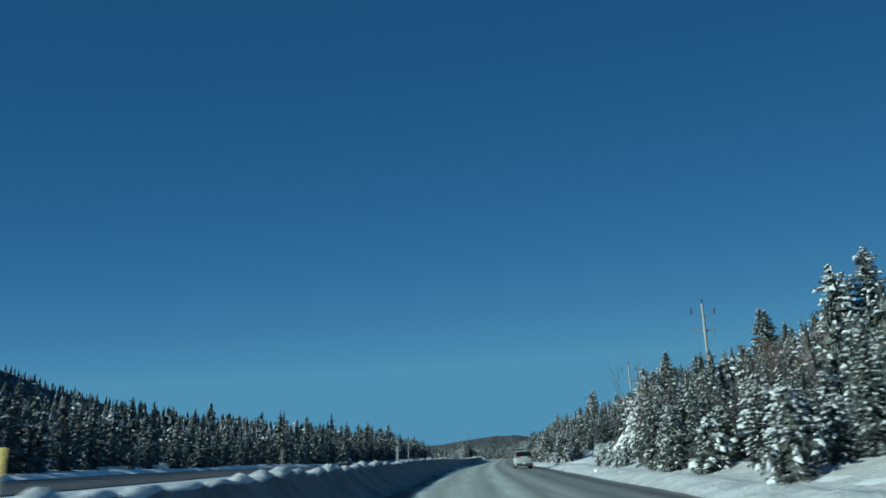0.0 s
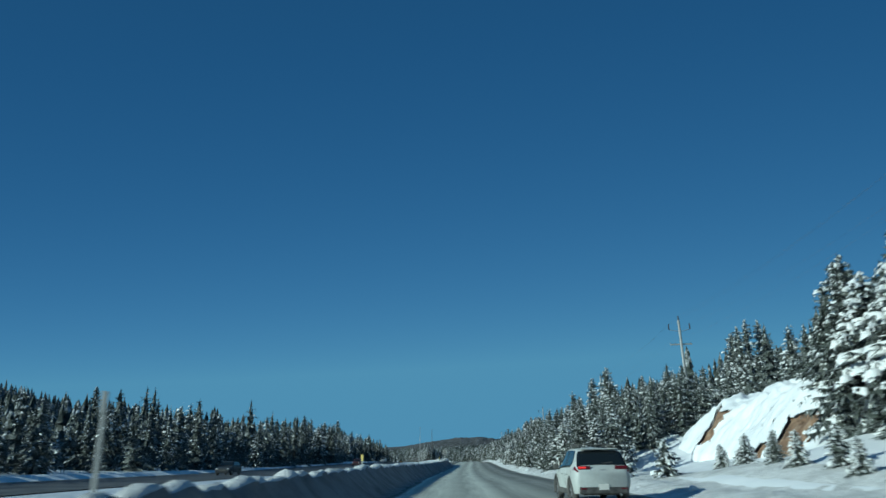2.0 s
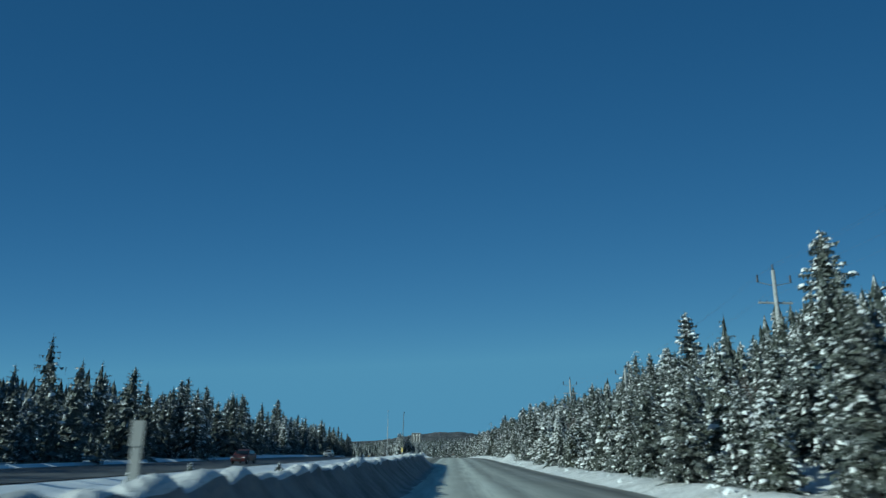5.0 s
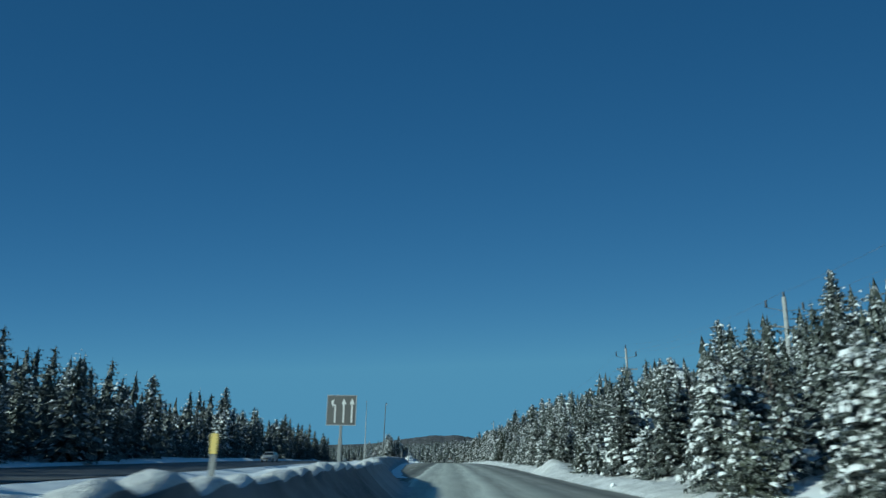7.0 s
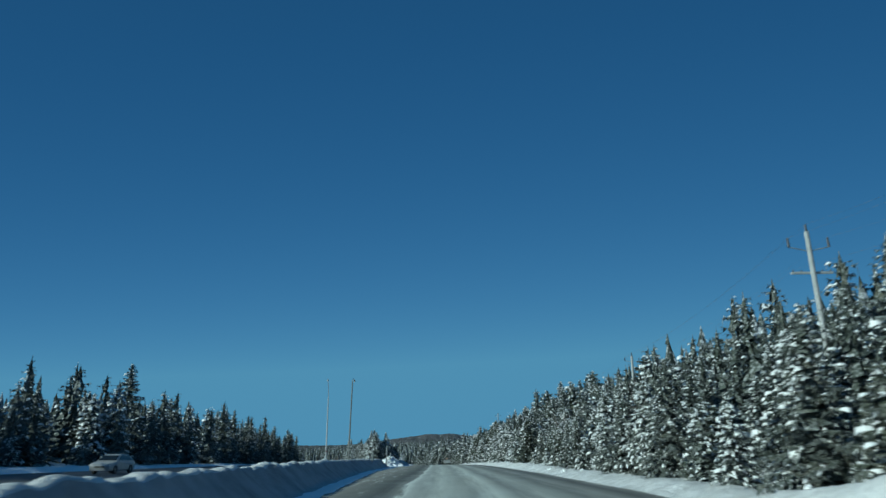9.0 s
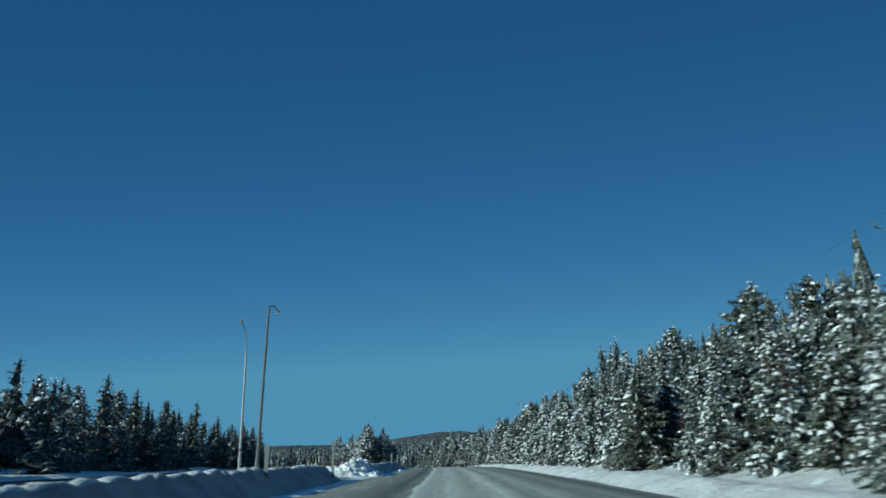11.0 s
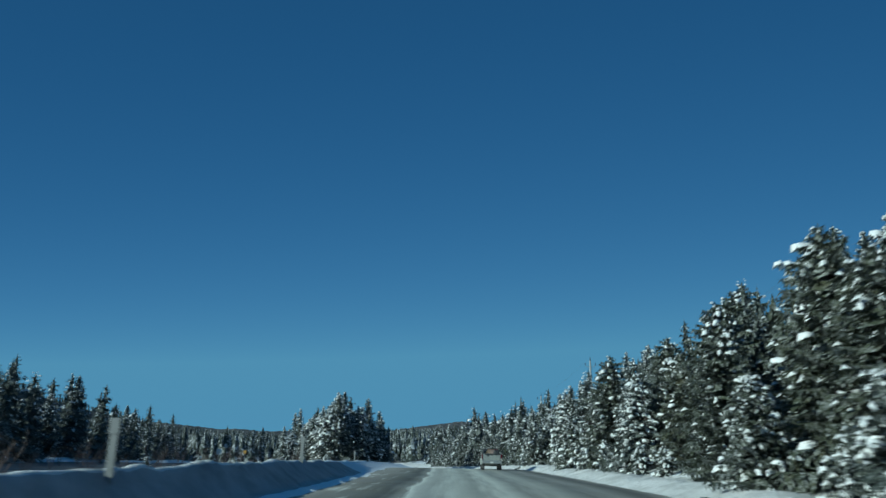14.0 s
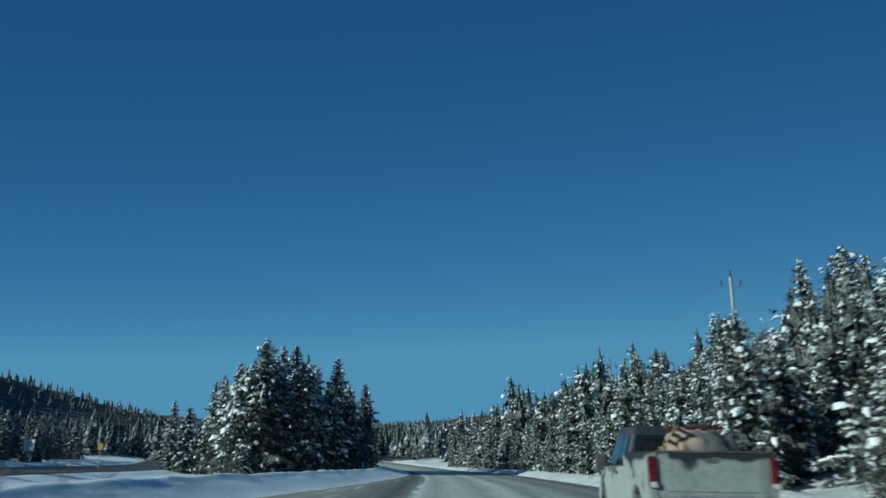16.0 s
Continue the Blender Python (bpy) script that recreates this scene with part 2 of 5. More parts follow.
def xc(y):
    """The lane's centre at y."""
    s = min(max(y, -80.0), 430.0) / 100
    x = 0.1176 - 6.0815 * s + 3.2135 * s * s - 0.45331 * s ** 3
    if y > 430:
        d = min(y, 600.0) - 430
        x += -0.0359 * d - d * d / 1200 - max(0.0, y - 600) * 0.32
    return x


GRADE = ((-80, 0.06), (0, 0.0), (40, -0.28), (80, -0.68), (110, -1.15), (140, -1.62), (180, -2.02), (220, -2.32), (262, -2.63), (300, -3.08), (340, -3.68),
         (385, -4.52), (414, -5.26), (432, -5.74), (480, -7.75), (560, -11.2), (680, -14.0), (800, -14.2), (3600, -14.2))


def zr(y):
    """The road's height at y: a smooth curve through the grade's points."""
    if y <= GRADE[0][0]:
        return GRADE[0][1]
    i = next(k for k in range(len(GRADE) - 1) if y <= GRADE[k + 1][0]) if y < GRADE[-1][0] else len(GRADE) - 2

    def slope(k):
        k0, k1 = max(0, k - 1), min(len(GRADE) - 1, k + 1)
        return (GRADE[k1][1] - GRADE[k0][1]) / (GRADE[k1][0] - GRADE[k0][0])
    (ya, za), (yb, zb) = GRADE[i], GRADE[i + 1]
    t, w = min(1.0, (y - ya) / (yb - ya)), yb - ya
    return (za * (2 * t ** 3 - 3 * t * t + 1) + slope(i) * w * (t ** 3 - 2 * t * t + t) + zb * (3 * t * t - 2 * t ** 3) + slope(i + 1) * w * (t ** 3 - t * t))


def knots(y, pairs):
    """Straight lines between (y, value) pairs."""
    return float(np.interp(y, [p[0] for p in pairs], [p[1] for p in pairs]))


def crest_u(y):
    return knots(y, ((-80, -5.2), (8, -4.9), (50, -4.4), (90, -3.9), (136, -3.4), (170, -3.0), (196, -2.95), (208, -3.1), (215, -3.8), (225, -5.4), (240, -6.7), (258, -7.5), (291, -9.0), (333, -8.8),
                     (338, -8.0), (350, -8.1), (385, -7.8), (415, -8.6), (438, -9.6), (455, -7.8), (480, -5.8), (520, -5.5)))


def crest_h(y):
    return knots(y, ((-80, 1.05), (60, 1.08), (90, 1.12), (150, 1.16), (196, 1.2), (215, 1.14), (260, 1.08), (335, 1.06), (360, 0.98), (375, 1.05), (394, 0.98), (410, 0.82), (422, 0.72), (440, 0.64), (500, 0.52), (600, 0.6)))


def drift(y):
    """How far the other carriageway and its forest swing away."""
    return knots(y, ((-80, 0), (250, 0), (400, -5), (490, -9), (600, -30), (800, -80)))


def ground_h(u, y):
    """Height of the snow-covered land over the road, at u beside it."""
    n = noise.noise(Vector((u * 0.05, y * 0.05, 3.0))) * 0.5
    if -13.0 < u < 9.5:
        return -0.35
    if u >= 9.5:
        slope = knots(y, ((0, 0.24), (150, 0.25), (300, 0.22), (420, 0.19), (520, 0.17), (600, 0.1), (700, 0.06)))
        d = u - 11
        h = 0.5 + max(0.0, d) * (slope + 0.01) + n * min(1, max(0.0, d) / 6)
        if u < 11:
            h = -0.35 + (u - 9.5) / 1.5 * 0.85
        h -= 1.3 * knots(y, ((82, 0), (90, 1), (112, 1), (122, 0))) * knots(u, ((11, 0), (16, 1), (21, 1), (26, 0)))   # the cutting before the rock
        return h if d < 60 else h - (d - 60) * slope * 0.4
    v = u - drift(y)
    edge = knots(v, ((-2000, 90), (-700, 42), (-300, 14), (-120, 7.0), (-60, 1.5), (-45, 0.9), (-36, 0.4), (-34.4, 0.5), (-33.8, 0.4), (-33.3, 0.1), (-18.6, 0.1),
                     (-18, 0.12), (-16.5, -0.2), (-10, -0.3)))
    fade = knots(y, ((-80, 1), (250, 1), (420, 0.35), (700, 0.3)))
    if v < -45:
        edge = 0.9 + (edge - 0.9) * fade
    return edge + (n if v < -34 else n * 0.25 if v > -18 else 0)


def spot(u, y, h=0.0):
    """A place in the world from the road's own lines."""
    return (xc(y) + u, y, zr(y) + h)


def land(u, y):
    return spot(u, y, ground_h(u, y))


def part(name, bm, mat, parent=None, label="", smooth=False):
    """Link a bmesh as one mesh object."""
    me = bpy.data.meshes.new(name)
    bm.to_mesh(me)
    bm.free()
    me.materials.append(mat)
    if smooth:
        me.polygons.foreach_set("use_smooth", [True] * len(me.polygons))
    ob = new(name, me)
    if parent:
        ob.parent = parent
    return tagged(ob, label)


def raw_mesh(name, verts, faces, mat, smooth=False, mat_index=None):
    me = bpy.data.meshes.new(name)
    me.from_pydata(verts, [], faces)
    for m in mat if isinstance(mat, (list, tuple)) else [mat]:
        me.materials.append(m)
    if mat_index is not None:
        me.polygons.foreach_set("material_index", mat_index)
    if smooth:
        me.polygons.foreach_set("use_smooth", [True] * len(me.polygons))
    me.update()
    return me


def sheet(name, us, ys, height, mat, smooth=True, uv=False):
    """A grid over the road's own lines; height(u, y) gives a place or None for a hole."""
    verts = [height(u, y) for y in ys for u in us]
    w = len(us)
    faces = [(j * w + i, j * w + i + 1, (j + 1) * w + i + 1, (j + 1) * w + i) for j in range(len(ys) - 1) for i in range(w - 1)]
    me = raw_mesh(name, verts, faces, mat, smooth)
    if uv:
        layer = me.uv_layers.new(name="UVMap")
        flat = [(us[i % w], ys[i // w]) for i in (lp.vertex_index for lp in me.loops)]
        layer.data.foreach_set("uv", [c for p in flat for c in p])
    return new(name, me)


def steps(a, b, n):
    return [a + (b - a) * i / n for i in range(n + 1)]


# ---- land, carriageways, snow banks ----
us = [-2600, -1800, -1200, -800, -500, -300, -200] + steps(-150, -60, 12) + steps(-58, -14, 44) + [-13.2, -12, -6, 0, 6, 9.2, 9.5, 10.2, 11] \
    + steps(12, 60, 24) + [75, 100, 150, 250, 400, 700, 1200, 1900, 2600]
ys = [-600, -200, -100] + steps(-70, 600, 168) + steps(610, 900, 29) + [1000, 1200, 1500, 2000, 2700, 3600]
ground = sheet("ground", us, ys, land, SNOW)
ground.data.materials.append(FAR_FOREST)   # the woodland floor far from the road
width = len(us) - 1
ground.data.polygons.foreach_set("material_index", [
    1 if ys[k // width] > 615 or us[k % width] > 52 or us[k % width] - drift(ys[k // width]) < -62 else 0 for k in range(len(ground.data.polygons))])
tagged(ground, "snow-covered ground rising into wooded slopes", "ground", kind="structure")

road = sheet("road", steps(-12.5, 9.3, 44), steps(-70, 640, 355), lambda u, y: spot(u, y), ASPHALT, uv=True)
tagged(road, "salt-grey winter asphalt with frosted lane lines", "road", kind="structure")
far_road = sheet("road_opposite", steps(-33.2, -18.7, 8), steps(-70, 640, 142),
                 lambda u, y: spot(u + drift(y), y, 0.16), FAR_ASPHALT)
tagged(far_road, "dark bare asphalt of the opposite carriageway", "road", kind="structure")


def lumpy(u, y, s, k=0.0):
    return noise.noise(Vector((u * s, y * s, k)))


def left_bank(d, y):
    """Ploughed bank beside the passing lane; d is the way from its crest, towards the road positive."""
    u, h = crest_u(y) + d, crest_h(y)
    # the plough's wing left a row of separate pillows along the crest
    turn = y * 4.25 + 1.5 * lumpy(0, y, 0.25, 5)
    fins = max(0.0, 0.5 + 0.5 * math.sin(turn)) ** 0.7
    fin_part = knots(y, ((-80, 1), (205, 1), (225, 0.6), (270, 0.9), (315, 0.8), (330, 0.3), (345, 0.08), (600, 0.06)))
    on_crest = max(0.0, 1 - abs(d + 0.25) / 0.85)
    h *= 1 + 0.12 * lumpy(d, y, 0.35, 1) + 0.06 * lumpy(d, y, 1.7, 2)
    h += fin_part * on_crest * (0.24 * fins * (0.75 + 0.7 * lumpy(3, y, 0.45, 6)) - 0.1 + 0.1 * lumpy(d * 1.5, y, 2.2, 17))
    gap = knots(y, ((324.5, 1), (327, 0.05), (334, 0.06), (337.5, 1.2), (343, 1.0), (352, 0.93), (370, 1)))
    rough = knots(y, ((330, 0), (337.5, 0.6), (342, 0.45), (347, 0.12), (400, 0.05)))
    h = h * gap + rough * (lumpy(d, y, 1.1, 7) + 0.6 * lumpy(d, y, 2.6, 8))
    if d >= 0:
        s = min(1.0, max(0.0, (d - 0.2) / knots(y, ((395, 1.15), (425, 2.3)))))
        z = h * (1 - 0.08 * min(1.0, d / 0.2)) * (1 - s ** 0.85)
        if d > 1.3 and y < 400:
            z = knots(d, ((1.3, 0.05), (2.3, 0.05), (2.7, -0.06))) + 0.02 * lumpy(d, y, 0.9, 4) if y > 222 else 0.03 - 0.08 * (d - 1.3) + 0.025 * lumpy(d, y, 0.9, 4)
    else:
        s = min(1.0, -d / 2.2)
        back = ground_h(min(-13.5, u), y) + 0.06
        if u > -13.0:
            back = knots(y, ((60, -0.25), (110, -0.1), (160, 0.2), (230, 0.4), (300, 0.6), (335, 0.45), (360, 0.05), (380, -0.2))) + 0.12 * lumpy(u, y, 0.4, 16)
        back = max(back, knots(y, ((335, 0), (338, 0.6), (346, 0.55), (354, 0))))   # rubble pushed up beside the gap
        z = h + (min(back, h) - h) * s * s * (3 - 2 * s)
        if d < -7:
            z -= (-d - 7) * 0.2
    wave = 0.2 * lumpy(d * 0.3, y, 0.6, 9) + (0.1 * fin_part * fins if -0.8 < d < 0.25 else 0)
    return spot(u + wave, y, z)


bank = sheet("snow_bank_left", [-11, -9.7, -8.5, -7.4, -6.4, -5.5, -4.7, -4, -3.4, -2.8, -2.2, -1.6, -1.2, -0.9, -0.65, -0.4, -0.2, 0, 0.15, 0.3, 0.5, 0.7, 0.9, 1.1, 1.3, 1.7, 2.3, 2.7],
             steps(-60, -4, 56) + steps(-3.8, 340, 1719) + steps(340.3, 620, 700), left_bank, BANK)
bank.data.materials.append(SNOW)   # clean snow on the crest and sunlit foot, beside the face's painted shade
bank.data.materials.append(SHADED_SNOW)   # the ploughed face beside the turning lane, its shade painted into the colour
bank.data.materials.append(VERGE)   # the crest, toned down with the verge's sanded snow
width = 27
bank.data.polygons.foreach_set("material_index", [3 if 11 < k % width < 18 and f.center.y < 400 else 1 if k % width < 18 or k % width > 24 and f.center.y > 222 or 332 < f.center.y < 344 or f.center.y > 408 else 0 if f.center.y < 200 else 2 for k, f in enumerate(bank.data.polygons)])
tagged(bank, "long ploughed snow bank with a lumpy sunlit crest", "snow bank", kind="structure")


def right_bank(u, y):
    foot = 7.9 + 0.3 * lumpy(0, y, 0.08, 11) + 0.15 * lumpy(0, y, 0.5, 12)
    top = knots(y, ((0, 0.5), (90, 0.4), (280, 0.4), (320, 0.55), (360, 0.45))) + 0.15 * lumpy(0, y, 0.07, 13) + 0.7 * math.exp(-((y - 237) / 4.5) ** 2)   # one big drift
    d = u - foot
    s = min(1.0, max(0.0, d / 1.4))
    z = top * s ** 0.8 + (0.12 * lumpy(u, y, 0.8, 14) + 0.06 * lumpy(u, y, 2.3, 15)) * min(1, max(0, d * 2)) - (0.04 if d < 0 else 0)
    if u > 9.8:
        w = min(1.0, (u - 9.8) / 2.5)
        z = z * (1 - w) + (ground_h(u, y) + 0.08 - 0.2 * max(0, w - 0.9)) * w
    return spot(u, y, z)


bank_r = sheet("snow_bank_right", [7.6, 8.0, 8.2, 8.4, 8.6, 8.9, 9.2, 9.5, 9.8, 10.1, 10.5, 11, 11.6, 12.3, 13, 13.6],
               steps(-60, 620, 1140), right_bank, VERGE)
tagged(bank_r, "low trodden snow verge along the outer shoulder", "snow bank", kind="structure")

# ---- conifers ----


def tube(verts, faces, pts, radii, sides=5):
    """Add a tapered tube along pts."""
    base = len(verts)
    for k, (p, r) in enumerate(zip(pts, radii)):
        for i in range(sides):
            a = 2 * math.pi * i / sides
            verts.append((p[0] + r * math.cos(a), p[1] + r * math.sin(a), p[2]))
    for k in range(len(pts) - 1):
        for i in range(sides):
            j = (i + 1) % sides
            faces.append((base + k * sides + i, base + k * sides + j, base + (k + 1) * sides + j, base + (k + 1) * sides + i))


def blob(verts, faces, p, ca, sa, ln, wd, up, rng, fine):
    """A small pillow of snow, longer along the bough; ln, wd, up are half sizes."""
    b, n = len(verts), 5
    two = wd > (0.115 if fine else 0.19)
    verts.append((p[0] + rng.uniform(-0.3, 0.3) * wd, p[1] + rng.uniform(-0.3, 0.3) * wd, p[2] + up))
    for ring in range(2 if two else 1):
        k = 0.74 if two and ring == 0 else 1.0
        for i in range(n):
            a = i * 6.2832 / n + rng.uniform(-0.3, 0.3)
            c, s = math.cos(a) * ln * rng.uniform(0.75, 1.2) * k, math.sin(a) * wd * rng.uniform(0.75, 1.2) * k
            if two and ring == 0:
                z = p[2] + up * rng.uniform(0.45, 0.85) - 0.15 * max(0, c)
            else:
                z = p[2] - up * rng.uniform(0.2, 0.9) - 0.3 * abs(s) - 0.6 * max(0, c)
            verts.append((p[0] + ca * c - sa * s, p[1] + sa * c + ca * s, z))
    for i in range(n):
        j = (i + 1) % n
        faces.append((b, b + 1 + i, b + 1 + j))
        if two:
            faces.append((b + 1 + i, b + 1 + n + i, b + 1 + n + j, b + 1 + j))


def conifer(rng, tall, wide, whorls, per, snowy, bare=0.06, droop=0.45, power=0.85, fine=True, clump=1.0, comb=0):
    """Vertices and faces of trunk, needles and snow for one tree."""
    tv, tf, nv, nf, sv, sf = [], [], [], [], [], []
    lean = (rng.uniform(-0.02, 0.02) * tall, rng.uniform(-0.02, 0.02) * tall)
    gap = tall / whorls
    comb = comb or (5 if fine else 3)

    def axis(z):
        k = z / tall
        return lean[0] * k * k, lean[1] * k * k
    tube(tv, tf, [(*axis(z), z) for z in (-0.6, tall * 0.3, tall * 0.7, tall * 0.93)],
         [tall * 0.013 + 0.03, tall * 0.01 + 0.02, tall * 0.0035 + 0.01, 0.004], 6 if fine else 4)
    phase = rng.uniform(0, 100)
    for w in range(whorls):
        k = bare + (1 - bare) * (1 - (1 - min(1.0, max(0.0, (w + rng.uniform(-0.3, 0.3)) / whorls))) ** 1.3)
        k = min(max(k, bare), 0.985)
        reach = (wide * (1 - k) ** power + 0.36 * min(1.0, (1 - k) * 14)) * rng.uniform(0.82, 1.12)
        ax, ay = axis(k * tall)
        # inner mass of old twigs and needles, hanging in single shreds
        sides = 9 if fine else 6
        for i in range(sides):
            a = i * 6.2832 / sides + rng.uniform(-0.3, 0.3)
            r, half = reach * rng.uniform(0.25, 0.6), rng.uniform(0.35, 0.6)
            b0 = len(nv)
            nv.append((ax, ay, k * tall + gap * rng.uniform(0.5, 1.0)))
            for s in (-half, half):
                rr = r * rng.uniform(0.7, 1.2)
                nv.append((ax + rr * math.cos(a + s), ay + rr * math.sin(a + s), k * tall - gap * rng.uniform(0.2, 1.1) - r * 0.25))
            nf.append((b0, b0 + 1, b0 + 2))
        count = max(5, int(per * (0.6 + 0.4 * (1 - k))))
        turn = rng.uniform(0, 6.28)
        for b in range(count):
            a = turn + 2 * math.pi * b / count + rng.uniform(-0.25, 0.25)
            ln = reach * rng.uniform(0.7, 1.1) * (1 + 0.3 * noise.noise(Vector((math.cos(a) * 1.1 + phase, math.sin(a) * 1.1, k * tall * 0.45))))
            z0 = k * tall + rng.uniform(-0.5, 0.5) * gap
            ca, sa = math.cos(a), math.sin(a)
            dr = droop * rng.uniform(0.6, 1.4) * (1.15 - 0.9 * k)
            bend = rng.uniform(-0.18, 0.18)

            def at(t):
                """A place on the bough."""
                side = bend * ln * t * t
                return ax + ca * ln * t - sa * side, ay + sa * ln * t + ca * side, z0 + ln * (0.12 * t - dr * t * t + 0.14 * t ** 4)
            width = ln * rng.uniform(0.22, 0.36) + 0.1
            teeth = comb + (0 if not fine else 5 if ln > 2.1 else 2 if ln > 1.4 else 0)
            for i in range(teeth):
                t = 0.16 + 0.8 * i / (teeth - 1)
                p, q = at(t), at(min(1.0, t + 0.95 / teeth))
                hw = width * (0.5 + 0.9 * t) * (1 - 0.75 * t ** 3)
                for s in (-1, 1):
                    w_, f_ = hw * rng.uniform(0.55, 1.35), hw * rng.uniform(0.4, 1.0)
                    b0 = len(nv)
                    nv += [p, q, (p[0] - sa * s * w_ + ca * f_, p[1] + ca * s * w_ + sa * f_, p[2] - w_ * rng.uniform(0.25, 0.8) - 0.02)]
                    nf.append((b0, b0 + 1, b0 + 2))
                if i % 2 == 0 or fine:
                    # twigs hanging under the bough
                    b0, o = len(nv), rng.uniform(-0.35, 0.35) * hw
                    nv += [p, q, ((p[0] + q[0]) / 2 - sa * o, (p[1] + q[1]) / 2 + ca * o, p[2] - gap * rng.uniform(0.25, 0.8) - 0.1 * ln)]
                    nf.append((b0, b0 + 1, b0 + 2))
            tip, fore = at(0.9), at(1.0)
            b0 = len(nv)
            nv += [(tip[0] - sa * 0.06, tip[1] + ca * 0.06, tip[2]), (tip[0] + sa * 0.06, tip[1] - ca * 0.06, tip[2]),
                   (fore[0] + ca * ln * 0.12, fore[1] + sa * ln * 0.12, fore[2])]
            nf.append((b0, b0 + 1, b0 + 2))
            # pillows of snow where the bough holds them
            hold = snowy * (0.95 + 1.2 * noise.noise(Vector((ca * 1.3 + phase, sa * 1.3, z0 * 0.5))))
            stops = (0.36, 0.52, 0.66, 0.8, 0.94) if fine else (0.45, 0.78)
            for t in stops[0 if ln > 0.8 else 1:]:
                if rng.random() < hold:
                    p = at(t)
                    big = clump * rng.uniform(0.5, 1.05) * (1.6 if rng.random() < 0.07 else 1.0)
                    hl, hw = min(0.09 + 0.14 * ln, 0.3) * big, min(0.04 + 0.05 * ln, 0.11) * big
                    off = width * rng.uniform(-0.7, 0.7) * t * (1.0 if fine else 0.6)
                    turn_b = a + rng.uniform(-0.9, 0.9)
                    blob(sv, sf, (p[0] - sa * off, p[1] + ca * off, p[2] + 0.03 - abs(off) * 0.4), math.cos(turn_b), math.sin(turn_b), hl, hw, 0.03 + 0.5 * hw, rng, fine)
    tube(nv, nf, [(*axis(tall * 0.95), tall * 0.95), (*axis(tall), tall * 1.0)], [0.045, 0.008], 4)
    return (tv, tf), (nv, nf), (sv, sf)


def grow(name, label, seed, needles, **shape):
    """One tree as a thing with trunk, crown and snow, standing at the origin as a model for copies."""
    rng = random.Random(seed)
    t, c, s = conifer(rng, **shape)
    tree = new(name)
    for kind, (v, f), mat, note in (("trunk", t, BARK, ""), ("crown", c, needles, ""), ("snow_load", s, BOUGH_SNOW, "fresh white snow lying on the boughs")):
        ob = new(kind, raw_mesh(kind, v, f, mat, smooth=kind == "snow_load"))
        ob.parent = tree
        tagged(ob, note, kind="" if kind == "trunk" else "stuff")
    return tagged(tree, label, "tree")


TALL = "tall dark spruce with snow caught on drooping boughs"
YOUNG = "young spruce bent under heavy fresh snow"
PINE = "broad bushy pine loaded with clumps of snow"
SHAPES = {
    "tall_a": (TALL, NEEDLES, dict(tall=10.6, wide=3.0, whorls=28, per=9, snowy=0.44, clump=1.1, power=0.84)),
    "tall_b": (TALL, NEEDLES, dict(tall=11.8, wide=2.9, whorls=30, per=9, snowy=0.34, power=0.82)),
    "tall_c": (TALL, NEEDLES, dict(tall=9.0, wide=2.9, whorls=24, per=9, snowy=0.48, clump=1.15, power=0.85)),
    "tall_d": ("broad spruce heavily laden with fresh snow", NEEDLES, dict(tall=10.0, wide=3.1, whorls=24, per=9, snowy=0.62, droop=0.6, power=0.84, clump=1.3)),
    "tall_e": ("slim pointed spruce with snow on every bough", NEEDLES, dict(tall=10.5, wide=1.75, whorls=27, per=8, snowy=0.7, power=0.85, droop=0.55)),
    "laden": ("squat spruce buried under thick pillows of snow", NEEDLES, dict(tall=6.4, wide=2.5, whorls=17, per=9, snowy=0.72, bare=0.0, droop=0.7, power=0.78, clump=1.55)),
    "young_a": (YOUNG, NEEDLES, dict(tall=4.6, wide=1.6, whorls=13, per=8, snowy=0.5, bare=0.0, droop=0.6, clump=1.2)),
    "young_b": (YOUNG, NEEDLES, dict(tall=3.2, wide=1.35, whorls=10, per=8, snowy=0.52, bare=0.0, droop=0.55, clump=1.2)),
    "pine_a": (PINE, PINE_NEEDLES, dict(tall=8.5, wide=2.8, whorls=20, per=11, snowy=0.2, bare=0.0, droop=0.3, power=0.62, clump=1.15)),
    "pine_c": ("dark full-crowned pine holding a few big clumps of snow", PINE_NEEDLES, dict(tall=10.5, wide=3.0, whorls=24, per=11, snowy=0.16, bare=0.0, droop=0.3, power=0.6, clump=1.35)),
    "pine_b": (PINE, PINE_NEEDLES, dict(tall=6.5, wide=2.4, whorls=16, per=11, snowy=0.32, bare=0.0, droop=0.35, power=0.65, clump=1.2)),
}
MODELS = {}
for number, (key, (label, needles, shape)) in enumerate(SHAPES.items()):
    MODELS[key] = grow("pine_tree" if "pine" in key else "spruce_tree", label, 40 + number, needles, **shape)
USED = set()


def plant(key, u, y, size=1.0, group="roadside trees"):
    """Stand a tree on the land; the model itself takes the first place."""
    p = land(u, y)
    m = pose(p[0], p[1], p[2] - 0.05, 0, 0, plant.rng.uniform(0, 360)) @ Matrix.Scale(size, 4)
    if key in USED:
        model = MODELS[key]
        ob = copy_thing(model, Matrix())
        ob.matrix_basis = m
    else:
        USED.add(key)
        ob = MODELS[key]
        ob.matrix_basis = m
    tagged(ob, group=group)
    return ob


plant.rng = random.Random(7)


